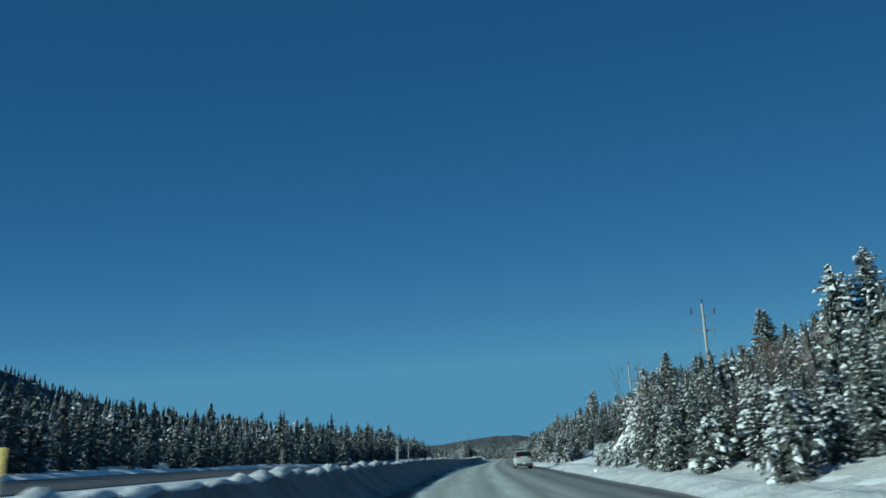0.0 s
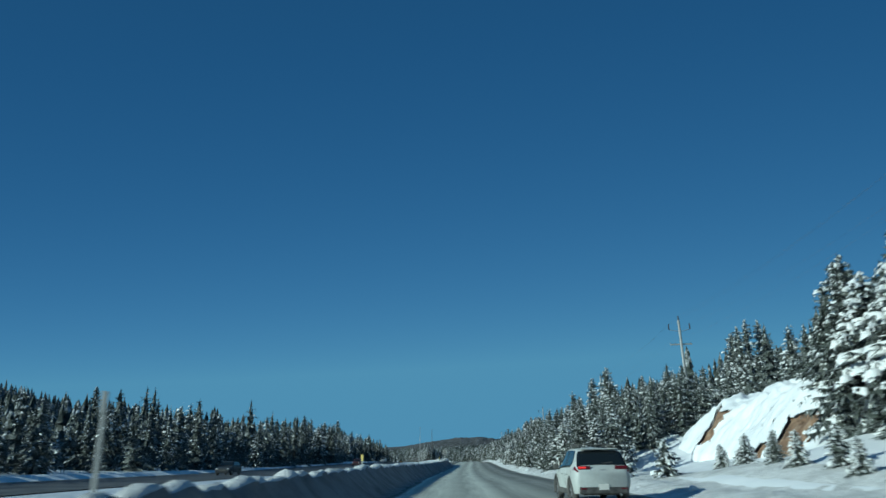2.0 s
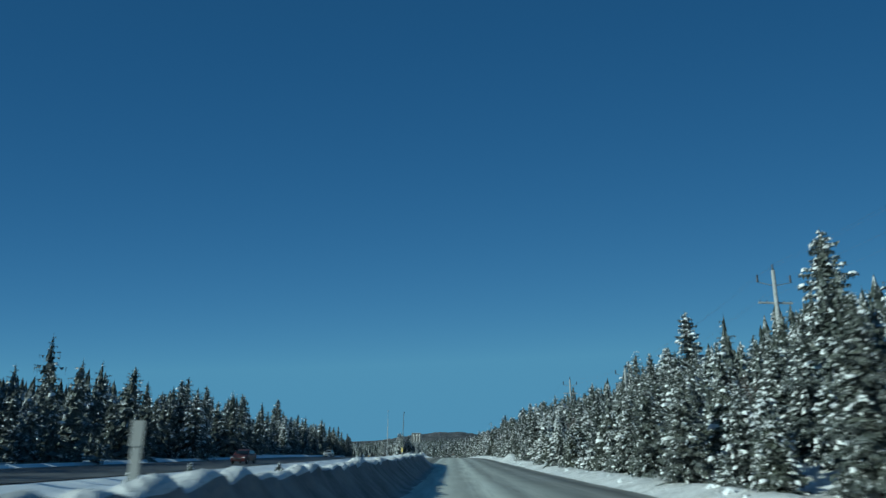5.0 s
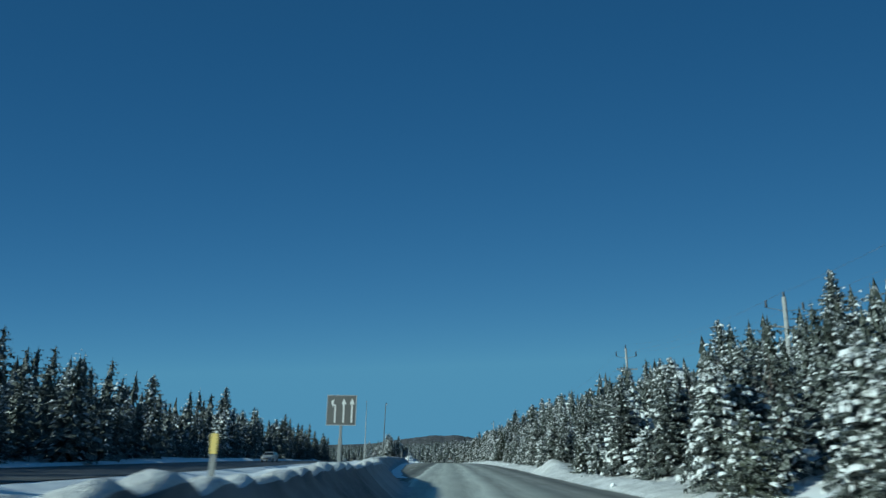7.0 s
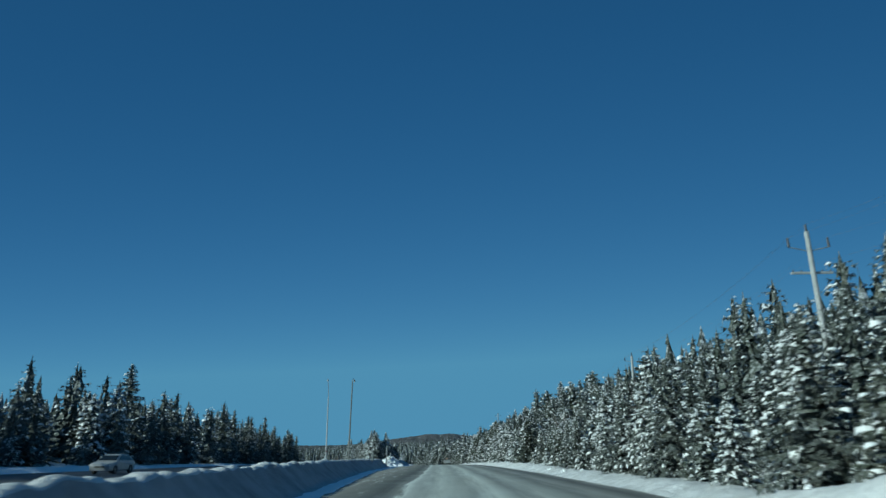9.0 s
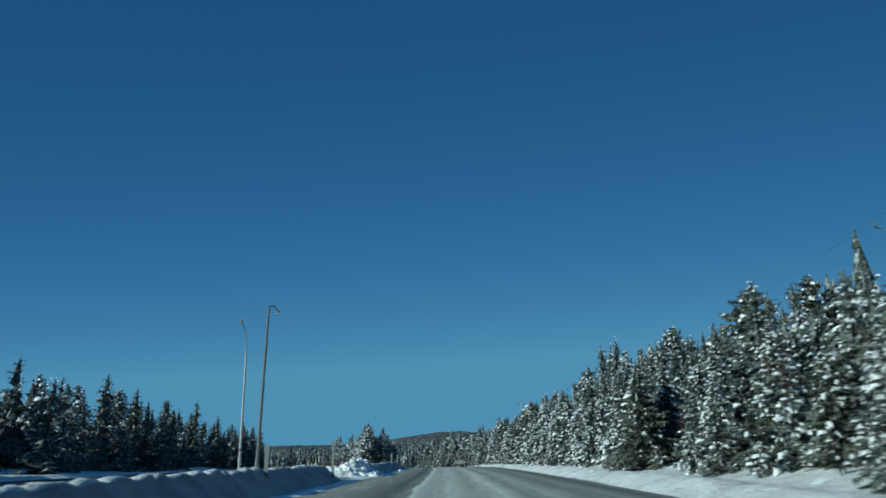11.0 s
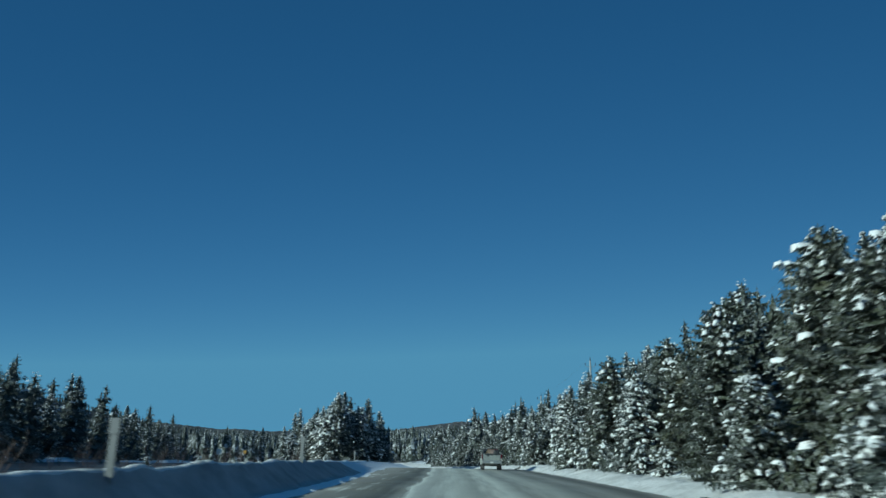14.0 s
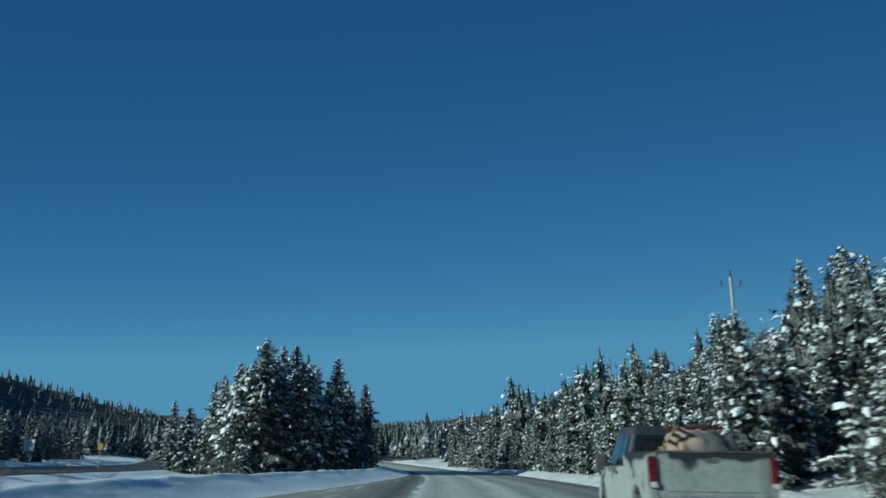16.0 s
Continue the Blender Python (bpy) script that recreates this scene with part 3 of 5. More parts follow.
def wood(name, label, places, seed, level=1, snow=1.0):
    """Many trees joined into one piece of woodland; places: (u, y, key, size); snow scales what lies on them."""
    rng = random.Random(seed)
    models = {}
    for key in sorted({p[2] for p in places}):
        made = []
        for v in range(3):
            shape = dict(SHAPES[key][2])
            cut = (0.85, 0.58, 0.34)[level]
            shape.update(whorls=max(7, int(shape["whorls"] * cut)), per=max(5, int(shape["per"] * (0.9, 0.66, 0.55)[level])), clump=shape.get("clump", 1.0) * (1.0, 1.0, 1.7)[level], wide=shape["wide"] * (1.03, 1.12, 1.3)[level], fine=level == 0, snowy=shape["snowy"] * snow)
            made.append(conifer(random.Random(seed * 10 + v), **shape))
        models[key] = made
    allv, allf, idx, base = [], [], [], 0
    for u, y, key, size in places:
        t = rng.choice(models[key])
        p = land(u, y)
        a, s = rng.uniform(0, 6.28), size
        ca, sa = math.cos(a) * s, math.sin(a) * s
        for k, (v, f) in enumerate(t):
            v = np.array(v)
            allv.append(np.stack([p[0] + v[:, 0] * ca - v[:, 1] * sa, p[1] + v[:, 0] * sa + v[:, 1] * ca, p[2] + v[:, 2] * s * rng.uniform(0.95, 1.05)], 1))
            allf += [tuple(i + base for i in face) for face in f]
            idx += [k] * len(f)
            base += len(v)
    pine = "pine" in places[0][2]
    me = raw_mesh(name, np.concatenate(allv).tolist(), allf, [BARK, PINE_NEEDLES if pine else NEEDLES, BOUGH_SNOW], mat_index=idx)
    me.polygons.foreach_set("use_smooth", [k == 2 for k in idx])
    return tagged(new(name, me), label, "woodland", kind="stuff")


def far_wood(name, label, places, seed, base=land, tiers=5):
    """Woodland far off: simple tiered spires, joined; base(u, y) gives the ground under each."""
    rng = random.Random(seed)
    verts, faces, idx = [], [], []
    for u, y, high in places:
        x0, y0, z0 = base(u, y)
        wide = high * rng.uniform(0.15, 0.22)
        for k in range(tiers):
            f = k / tiers
            zb = z0 + high * (0.05 + 0.9 * f)
            zt = z0 + high * min(1.0, 0.05 + 0.9 * f + 1.9 / tiers)
            r = wide * (1 - f) ** 0.85 + 0.12
            b = len(verts)
            a0 = rng.uniform(0, 6.28)
            for i in range(6):
                a = a0 + i * 6.283 / 6
                rr = r * rng.uniform(0.55, 1.25)
                verts.append((x0 + rr * math.cos(a), y0 + rr * math.sin(a), zb + rng.uniform(-0.35, 0.25) * high / tiers))
            verts.append((x0, y0, zt))
            for i in range(6):
                faces.append((b + i, b + (i + 1) % 6, b + 6))
                idx.append(0)
    me = raw_mesh(name, verts, faces, [DUSTED], mat_index=idx)
    return tagged(new(name, me), label, "woodland", kind="stuff")


rng = random.Random(11)


def kind_right(y, u):
    if u < 13.5 and rng.random() < 0.5:
        return rng.choice(("young_a", "young_b", "young_a", "pine_b"))
    if 372 < y < 412 and u < 22 and rng.random() < 0.5:
        return rng.choice(("pine_c", "pine_c", "tall_b"))
    if 285 < y < 400 and rng.random() < 0.62:
        return rng.choice(("pine_a", "pine_b", "tall_c"))
    return rng.choice(("tall_a", "tall_b", "tall_c", "young_a", "tall_b", "tall_a", "tall_d"))


def tree_line(y):
    """How far the first trees stand back from the verge."""
    return knots(y, ((0, 1.5), (60, 1.2), (95, 0.3), (280, 0.2), (300, 1.3), (328, 1.7), (345, 0.8), (362, 0.3), (420, 0.2), (500, 0.4)))


# rows of trees up the right-hand slope
front, behind = [], []
y = -6.0
while y < 560:
    for u0 in (10.2, 12.4, 15.0, 18.2, 21.8, 25.6, 30.4, 36.5, 43.0):
        u, yy = u0 + rng.uniform(-0.6, 1.2) + tree_line(y) * max(0.0, 1 - (u0 - 10.2) / 9), y + rng.uniform(-1.3, 1.3)
        if rng.random() < 0.08 or (74 + 2 * (u - 12) < yy < min(121, 101 + 2 * (u - 10.4)) and u < 27) or (u0 < 13 and y < 12 and rng.random() < 0.4) or (46 < yy < 88 and u < 11.2 + 0.25 * (yy - 50)):
            continue
        key = kind_right(yy, u)
        size = rng.uniform(0.78, 1.06) * knots(y, ((0, 0.7), (34, 0.62), (48, 0.7), (70, 0.95), (95, 0.95), (130, 0.88), (180, 0.92), (205, 0.92), (235, 0.9), (260, 0.92), (300, 1.06), (345, 1.17), (388, 1.2), (412, 1.18), (440, 1.1), (480, 1.05), (560, 1.0))) * knots(u, ((10, 0.58), (13, 0.66), (18, 0.78), (24, 0.86), (40, 0.9)))
        if key.startswith("young"):
            size *= 1.25
        if key.startswith("tall") and rng.random() < 0.8:
            size *= 0.84
        (front if u0 < 14 and 8 < y < 445 else behind).append((u, yy, key, size))
    y += 2.6
front = [p for p in front if not (388 < p[1] < 398 and p[0] < 17)]
for u, yy, size in ((13.4, 392.4, 0.78), (15.6, 396.0, 0.84), (17.8, 391.5, 0.8), (13.0, 396.8, 0.6)):
    plant("pine_c", u, yy, size)
for key, u, yy, size in (("laden", 13.4, 56.5, 0.62), ("laden", 14.2, 60.5, 0.72), ("laden", 15.4, 64.0, 0.8), ("laden", 16.5, 68.6, 0.85), ("laden", 17.4, 72.6, 1.0), ("laden", 18.4, 76.0, 0.95),
                         ("laden", 19.4, 79.6, 1.1), ("laden", 20.6, 84.0, 1.15), ("young_a", 15.0, 66.6, 1.2), ("young_b", 17.6, 70.6, 1.25), ("tall_a", 20.9, 86.0, 0.86), ("tall_b", 23.4, 85.2, 0.82), ("tall_a", 18.6, 72.4, 0.7),
                         ("laden", 12.7, 224.0, 0.78), ("laden", 14.2, 227.6, 0.85), ("laden", 11.8, 219.4, 0.7), ("laden", 15.2, 220.6, 1.0)):
    plant(key, u, yy, size)
# single trees that overtop the rest: key, u, y, height over the land
for key, u, yy, high in (("tall_d", 34.8, 65.9, 11.8), ("tall_a", 38.2, 66.5, 13.0), ("tall_b", 41.8, 102.4, 13.4), ("tall_b", 43.2, 104.0, 13.0), ("tall_d", 25.5, 94.6, 9.4), ("tall_b", 46.8, 106.4, 10.6),
                         ("tall_a", 26.0, 172.2, 12.5), ("tall_e", 24.4, 141.0, 7.8), ("tall_e", 28.6, 145.1, 7.6), ("tall_e", 26.2, 143.6, 7.0), ("tall_a", 41.8, 154.4, 11.0), ("tall_e", 37.4, 138.4, 11.0),
                         ("tall_e", 39.6, 139.6, 10.6), ("tall_e", 35.4, 136.0, 10.2), ("tall_a", 31.1, 214.9, 13.9), ("tall_d", 22.4, 197.2, 8.7), ("tall_b", 27.9, 222.4, 10.4), ("tall_a", 35.1, 261.6, 12.4),
                         ("tall_e", 28.0, 264.7, 9.3), ("tall_e", 29.2, 263.4, 8.6), ("tall_b", 34.9, 413.9, 14.9), ("pine_c", 34.1, 338.3, 11.7), ("pine_c", 16.9, 314.1, 8.5), ("pine_a", 34.3, 377.9, 14.5),
                         ("tall_b", 35.6, 419.0, 17.0), ("tall_d", 36.8, 413.5, 16.0), ("tall_b", 38.6, 408.0, 15.4), ("tall_a", 18.3, 338.0, 8.8), ("pine_c", 35.9, 440.7, 17.0), ("tall_e", 36.5, 477.7, 14.9),
                         ("tall_e", 34.0, 479.9, 15.6), ("tall_a", 37.8, 479.5, 16.1), ("tall_a", 37.1, 475.9, 14.2), ("tall_b", 27.6, 500.8, 11.4), ("tall_e", 25.9, 481.0, 12.2), ("tall_a", 20.1, 485.9, 10.1)):
    plant(key, u, yy, high / SHAPES[key][2]["tall"])
front.sort(key=lambda p: p[0] + (0 if "pine" in p[2] else 2.2))
for u, yy, key, size in front[:146]:
    plant(key, u, yy, size)
wood("roadside_thicket", "snow-laden conifers crowding the roadside", front[146:], 61, 0)
for k, (pine, level) in enumerate(((False, 1), (True, 1), (False, 2), (True, 2))):
    wood("slope_woodland", "dense snow-laden conifers climbing the slope",
         [p for p in behind if ("pine" in p[2]) == pine and (p[0] < 20.5 or 70 < p[1] < 150 and p[0] < 32) == (level == 1) and (p[0] < 35 or 60 < p[1] < 160)], 3 + k, level, 1.25)
far_wood("slope_woodland", "dense snow-laden conifers climbing the slope", [(p[0], p[1], p[3] * 11) for p in behind if p[0] >= 35 and not 60 < p[1] < 160], 7, land, 10)

# the forest beyond the opposite carriageway
left, back, deep = [], [], []
y = 0.0
while y < 560:
    edge = -35.6 - knots(y, ((0, 3), (120, 2), (240, 1), (290, 4.5), (370, 1), (400, -0.6), (440, -0.4), (470, 2), (500, 5), (560, 10))) + drift(y)
    for row, du in enumerate((0, -3.2, -7, -11.5, -17, -24, -33, -44)):
        if rng.random() < (0.3 if row < 3 else 0.2):
            continue
        u, yy = edge + du + rng.uniform(-1.3, 1.3), y + rng.uniform(-1.5, 1.5)
        key = rng.choice(("tall_a", "tall_d", "tall_c", "tall_d", "young_a")) if row < 2 and y < 360 else rng.choice(("tall_a", "tall_b", "tall_c"))
        size = (rng.uniform(0.55, 1.0) if row < 2 else rng.uniform(0.72, 1.06)) * knots(y, ((0, 0.76), (120, 0.74), (200, 1.04), (280, 1.06), (360, 1.02), (410, 0.98), (450, 0.86), (500, 0.7), (560, 0.7)))
        (left if row < 2 and y > 150 else back if row < 4 else deep).append((u, yy, key, size))
    y += 3.3
for key, u, yy, high in (("tall_b", -53.2, 343.3, 16.0), ("tall_a", -52.2, 201.5, 10.3), ("tall_b", -48.9, 266.2, 12.3), ("tall_a", -46.7, 284.7, 12.4), ("tall_b", -41.4, 233.9, 11.3), ("tall_a", -56.6, 372.3, 12.7),
                         ("tall_c", -55.2, 380.5, 12.0), ("tall_a", -84.9, 229.9, 12.3), ("tall_b", -92.1, 223.3, 15.4), ("tall_b", -64.1, 505.6, 11.2)):
    plant(key, u, yy, high / SHAPES[key][2]["tall"], "forest edge")
rng.shuffle(left)
for u, yy, key, size in left[:30]:
    plant(key, u, yy, size, "forest edge")
back += left[30:]
wood("far_side_woodland", "dark spruce forest with snow-dusted boughs", [p for p in back if p[0] - drift(p[1]) > -43.5], 9, 1, 0.75)
wood("far_side_woodland", "dark spruce forest with snow-dusted boughs", [p for p in back if p[0] - drift(p[1]) <= -43.5], 10, 2, 0.6)

far_wood("far_side_woodland", "dark spruce forest with snow-dusted boughs", [(p[0], p[1], p[3] * 11) for p in deep], 12, land, 8)

# the clump of trees where the road bends: tall in its middle, low towards the median
clump = []
for k in range(96):
    a, r = rng.uniform(0, 6.28), math.sqrt(rng.random())
    u, yy = -16.0 + 8.4 * r * math.cos(a), 494 + 17 * r * math.sin(a)
    clump.append((u, yy, rng.uniform(0.8, 1.0) * (1.26 - 0.055 * abs(u + 16.5))))
for k in range(26):
    u = rng.uniform(-28.5, -20)
    clump.append((u, rng.uniform(482, 502), rng.uniform(0.75, 1.0) * (0.9 + 0.035 * (u + 20))))
wood("bend_clump", "close-grown spruces at the heart of the clump", [(u, yy, rng.choice(("tall_a", "tall_b", "tall_c")), size) for u, yy, size in clump if yy > 489], 17, 1)
for u, yy, size in clump:
    if yy <= 489:
        plant(rng.choice(("tall_a", "tall_d", "tall_c", "tall_e")), u, yy, size, "clump at the bend")
for key, u, yy, high in (("tall_e", -17.9, 492.5, 14.2), ("tall_b", -16.6, 494.7, 14.6), ("tall_b", -12.0, 498.9, 13.8), ("tall_b", -8.7, 519.0, 13.0), ("tall_e", -26.5, 495.9, 10.3), ("tall_e", -25.4, 495.4, 11.1)):
    plant(key, u, yy, high / SHAPES[key][2]["tall"], "clump at the bend")

# woods ahead and far off
far = []
for k in range(9000):
    yy = 480 + 770 * rng.random() ** 1.5
    u = rng.uniform(-420, 330)
    dist = yy - 400
    if -35 < u + (0 if yy < 560 else 0) < 13 and yy < 640:
        continue
    if abs(u) > dist * 0.9 + 60:
        continue
    if -90 + drift(yy) * 0.5 < u < -12 and yy < 590:
        continue
    far.append((u, yy, rng.uniform(7, 13)))
near_far = [p for p in far if p[1] < 590 and (13 < p[0] < 34 or -75 < p[0] < -35)]
wood("bend_woodland", "snow-dusted conifers beyond the bend", [(p[0], p[1], rng.choice(("tall_a", "tall_c", "tall_b")), p[2] / 11.5) for p in near_far], 15, 2)
near_set = set(near_far)
far = [p for p in far if p not in near_set]
far_wood("distant_woodland", "distant mixed woodland dusted with snow", far, 21)
side = []
for k in range(1800):
    yy, d = rng.uniform(-20, 480), rng.uniform(0, 1)
    side.append((-86 + drift(yy) - 190 * d * d, yy, rng.uniform(8, 13)))
for k in range(900):
    yy, d = rng.uniform(-20, 560), rng.uniform(0, 1)
    side.append((45 + 60 * d, yy, rng.uniform(7, 11)))
far_wood("hillside_woodland", "spruce woodland on the rising hillside", side, 22, land, 9)

# far hills all round, beyond the woods
HILLS = ((-180, 60), (-60, 90), (-46, 80), (-33, 50), (-29, 46), (-25, 37), (-21, 26), (-18, 14), (-16.5, 16), (-15, 10), (-12, 13), (-9, 12), (-6, 14),
         (-3, 32), (-0.5, 44), (1.5, 46), (4, 34), (8, 46), (14, 70), (25, 110), (60, 120), (180, 60))
verts, faces = [], []
n, rings = 2400, 7
for i in range(n):
    a = -180 + 360 * i / n
    high = knots(a, HILLS) * (1 + 0.05 * lumpy(a, 0, 0.7, 1)) + 2.5 * lumpy(a, 1, 3.1, 2) + 3.0 * abs(lumpy(a, 2, 9.0, 6))
    for k in range(rings):
        t = k / (rings - 1)
        r = 1500 + 700 * t
        z = -14 + (high + 8) * (t * t * (3 - 2 * t)) * (1 + 0.12 * lumpy(a, k, 0.9, 3) * (1 - t))
        verts.append((math.sin(radians(a)) * r, 200 + math.cos(radians(a)) * r, z))
for i in range(n):
    j = (i + 1) % n
    for k in range(rings - 1):
        faces.append((i * rings + k, j * rings + k, j * rings + k + 1, i * rings + k + 1))
hills = new("backdrop_hills", raw_mesh("backdrop_hills", verts, faces, FAR_FOREST, True))
tagged(hills, "low wooded hills along the horizon", "hills", kind="structure")

# a nearer wooded hill behind the left-hand forest
verts, faces = [], []
nu, nv_ = 90, 190
RIDGE = ((100, 60), (400, 100), (650, 124), (820, 112), (950, 98), (1150, 76), (1300, 58), (1500, 24), (1750, 2), (1900, 0))


def hillside(px, py):
    """A place on the hill."""
    z = -13 + knots(py, RIDGE) * math.exp(-((px + 640) / 190) ** 2) * (1 + 0.1 * lumpy(px, py, 0.008, 4)) + 2.5 * lumpy(px, py, 0.03, 5) + 2 * lumpy(px, py, 0.13, 6)
    return px, py, z


for j in range(nv_):
    for i in range(nu):
        verts.append(hillside(-1150 + 920 * i / (nu - 1), 100 + 1800 * j / (nv_ - 1)))
for j in range(nv_ - 1):
    for i in range(nu - 1):
        faces.append((j * nu + i, j * nu + i + 1, (j + 1) * nu + i + 1, (j + 1) * nu + i))
hill = new("backdrop_near_hill", raw_mesh("backdrop_near_hill", verts, faces, FAR_FOREST, True))
tagged(hill, "rounded hill covered with bare hardwoods", "hill", kind="structure")
trees = [(-660 + 420 * rng.random() ** 1.6, 420 + 1180 * rng.random(), rng.uniform(8, 14)) for k in range(1100)]
far_wood("hill_woodland", "scattered conifers and hardwoods on the rounded hill", trees, 31, hillside, 5)

# ---- parts and shapes for built things ----


def box(bm, cx, cy, cz, sx, sy, sz, bev=0.0, rot=None):
    """A bevelled box about its centre."""
    made = bmesh.ops.create_cube(bm, size=1.0)["verts"]
    bmesh.ops.scale(bm, vec=(sx, sy, sz), verts=made)
    if bev:
        edges = list({e for v in made for e in v.link_edges})
        made = list({v for f in bmesh.ops.bevel(bm, geom=edges, offset=bev, segments=2, affect="EDGES", profile=0.6)["faces"] for v in f.verts} | {v for v in made if v.is_valid})
    m = Matrix.Translation((cx, cy, cz)) @ (rot if rot else Matrix())
    bmesh.ops.transform(bm, matrix=m, verts=made)
    return bm


def boxes(*rows):
    bm = bmesh.new()
    for r in rows:
        box(bm, *r)
    return bm


def rod(bm, a, b, r0, r1=None, sides=10):
    """A capped tapered rod from a to b."""
    a, b = Vector(a), Vector(b)
    made = bmesh.ops.create_cone(bm, cap_ends=True, segments=sides, radius1=r0, radius2=r0 if r1 is None else r1, depth=(b - a).length)["verts"]
    turn = (b - a).to_track_quat("Z", "Y").to_matrix().to_4x4()
    bmesh.ops.transform(bm, matrix=Matrix.Translation((a + b) / 2) @ turn, verts=made)
    return bm


def rods(*rows):
    bm = bmesh.new()
    for r in rows:
        rod(bm, *r)
    return bm


def shell(profile, half, bev=0.05, crown=0.0):
    """A closed body: a side outline of (y, z) pushed out to half(z) on both sides, edges rounded."""
    bm = bmesh.new()
    left = [bm.verts.new((-half(y, z), y, z)) for y, z in profile]
    mid = [bm.verts.new((0, y, z + crown)) for y, z in profile]
    right = [bm.verts.new((half(y, z), y, z)) for y, z in profile]
    n = len(profile)
    sides = [bm.faces.new(left[::-1]), bm.faces.new(right)]
    for i in range(n):
        j = (i + 1) % n
        bm.faces.new((left[i], left[j], mid[j], mid[i]))
        bm.faces.new((mid[i], mid[j], right[j], right[i]))
    bmesh.ops.recalc_face_normals(bm, faces=bm.faces)
    edges = [e for f in sides for e in f.edges]
    bmesh.ops.bevel(bm, geom=edges, offset=bev, segments=3, affect="EDGES", profile=0.55)
    bmesh.ops.triangulate(bm, faces=[f for f in bm.faces if len(f.verts) > 4])
    return bm


def panel(points, thick=0.012):
    """A thin flat pane through points, given thickness along its normal."""
    bm = bmesh.new()
    f = bm.faces.new([bm.verts.new(p) for p in points])
    bm.normal_update()
    nrm = f.normal.copy()
    out = bmesh.ops.extrude_face_region(bm, geom=[f])
    bmesh.ops.translate(bm, vec=nrm * thick, verts=[v for v in out["geom"] if isinstance(v, bmesh.types.BMVert)])
    bmesh.ops.recalc_face_normals(bm, faces=bm.faces)
    return bm


def arch(cy, r, z0, n=8):
    """The outline of a wheel opening from front to back, over the axle at cy."""
    return [(cy + r * math.cos(math.pi * i / n), z0 + r * math.sin(math.pi * i / n)) for i in range(n + 1)]


def wheel(parent, x, y, r, width, rim_mat):
    side = 1 if x > 0 else -1
    bm = bmesh.new()
    prof = [(0.62, -0.5), (0.9, -0.5), (0.985, -0.4), (1.0, -0.25), (1.0, 0.25), (0.985, 0.4), (0.9, 0.5), (0.62, 0.5)]
    n = 28
    ring = [[bm.verts.new((x + q * width, y + p * r * math.cos(6.2832 * i / n), r + p * r * math.sin(6.2832 * i / n))) for p, q in prof] for i in range(n)]
    for i in range(n):
        for k in range(len(prof) - 1):
            bm.faces.new((ring[i][k], ring[i][k + 1], ring[(i + 1) % n][k + 1], ring[(i + 1) % n][k]))
    bmesh.ops.recalc_face_normals(bm, faces=bm.faces)
    tyre = part("wheel", bm, RUBBER, parent, "black winter tyre crusted with road salt", True)
    bm = bmesh.new()
    rod(bm, (x + side * 0.05 * width, y, r), (x + side * 0.3 * width, y, r), 0.62 * r, 0.6 * r, 24)
    for k in range(5):
        a = 6.2832 * k / 5 + 0.3
        box(bm, x + side * 0.36 * width, y + 0.32 * r * math.cos(a), r + 0.32 * r * math.sin(a), 0.05, 0.13 * r, 0.5 * r, 0.01, Matrix.Rotation(a - math.pi / 2, 4, "X"))
    rod(bm, (x + side * 0.3 * width, y, r), (x + side * 0.46 * width, y, r), 0.16 * r, 0.13 * r, 12)
    part("rim", bm, rim_mat, tyre)
    return tyre


def place(ob, x, y, z, turn=0.0, pitch=0.0):
    ob.matrix_world = pose(x, y, z, pitch, 0, turn)
    return ob


def glass_material(name, tint, rough=0.05):
    m, nt, b = material(name, tint, rough, 0, 0.5)
    f = noise_tex(nt, 2.0, 4, coords(nt))
    nt.links.new(ramp(nt, f, [(0.35, (rough,) * 3), (0.7, (rough + 0.16,) * 3)]), b.inputs["Roughness"])
    return m


def lens_material(name, base, glow=0.0):
    m, nt, b = material(name, base, 0.12, 0, 0.5)
    f = noise_tex(nt, 25, 2, coords(nt))
    nt.links.new(ramp(nt, f, [(0.3, tuple(c * 0.7 for c in base)), (0.7, base)]), b.inputs["Base Color"])
    if glow:
        b.inputs["Emission Color"].default_value = (*base, 1)
        b.inputs["Emission Strength"].default_value = glow
    return m


RUBBER = paint("rubber", (0.025, 0.025, 0.026), 0.85, 0, (0.3, 0.3, 0.3), 0.4, 6)
WHITE_PAINT = paint("white_car_paint", (0.52, 0.55, 0.54), 0.28, 0, (0.34, 0.335, 0.31), 0.55, 1.5)


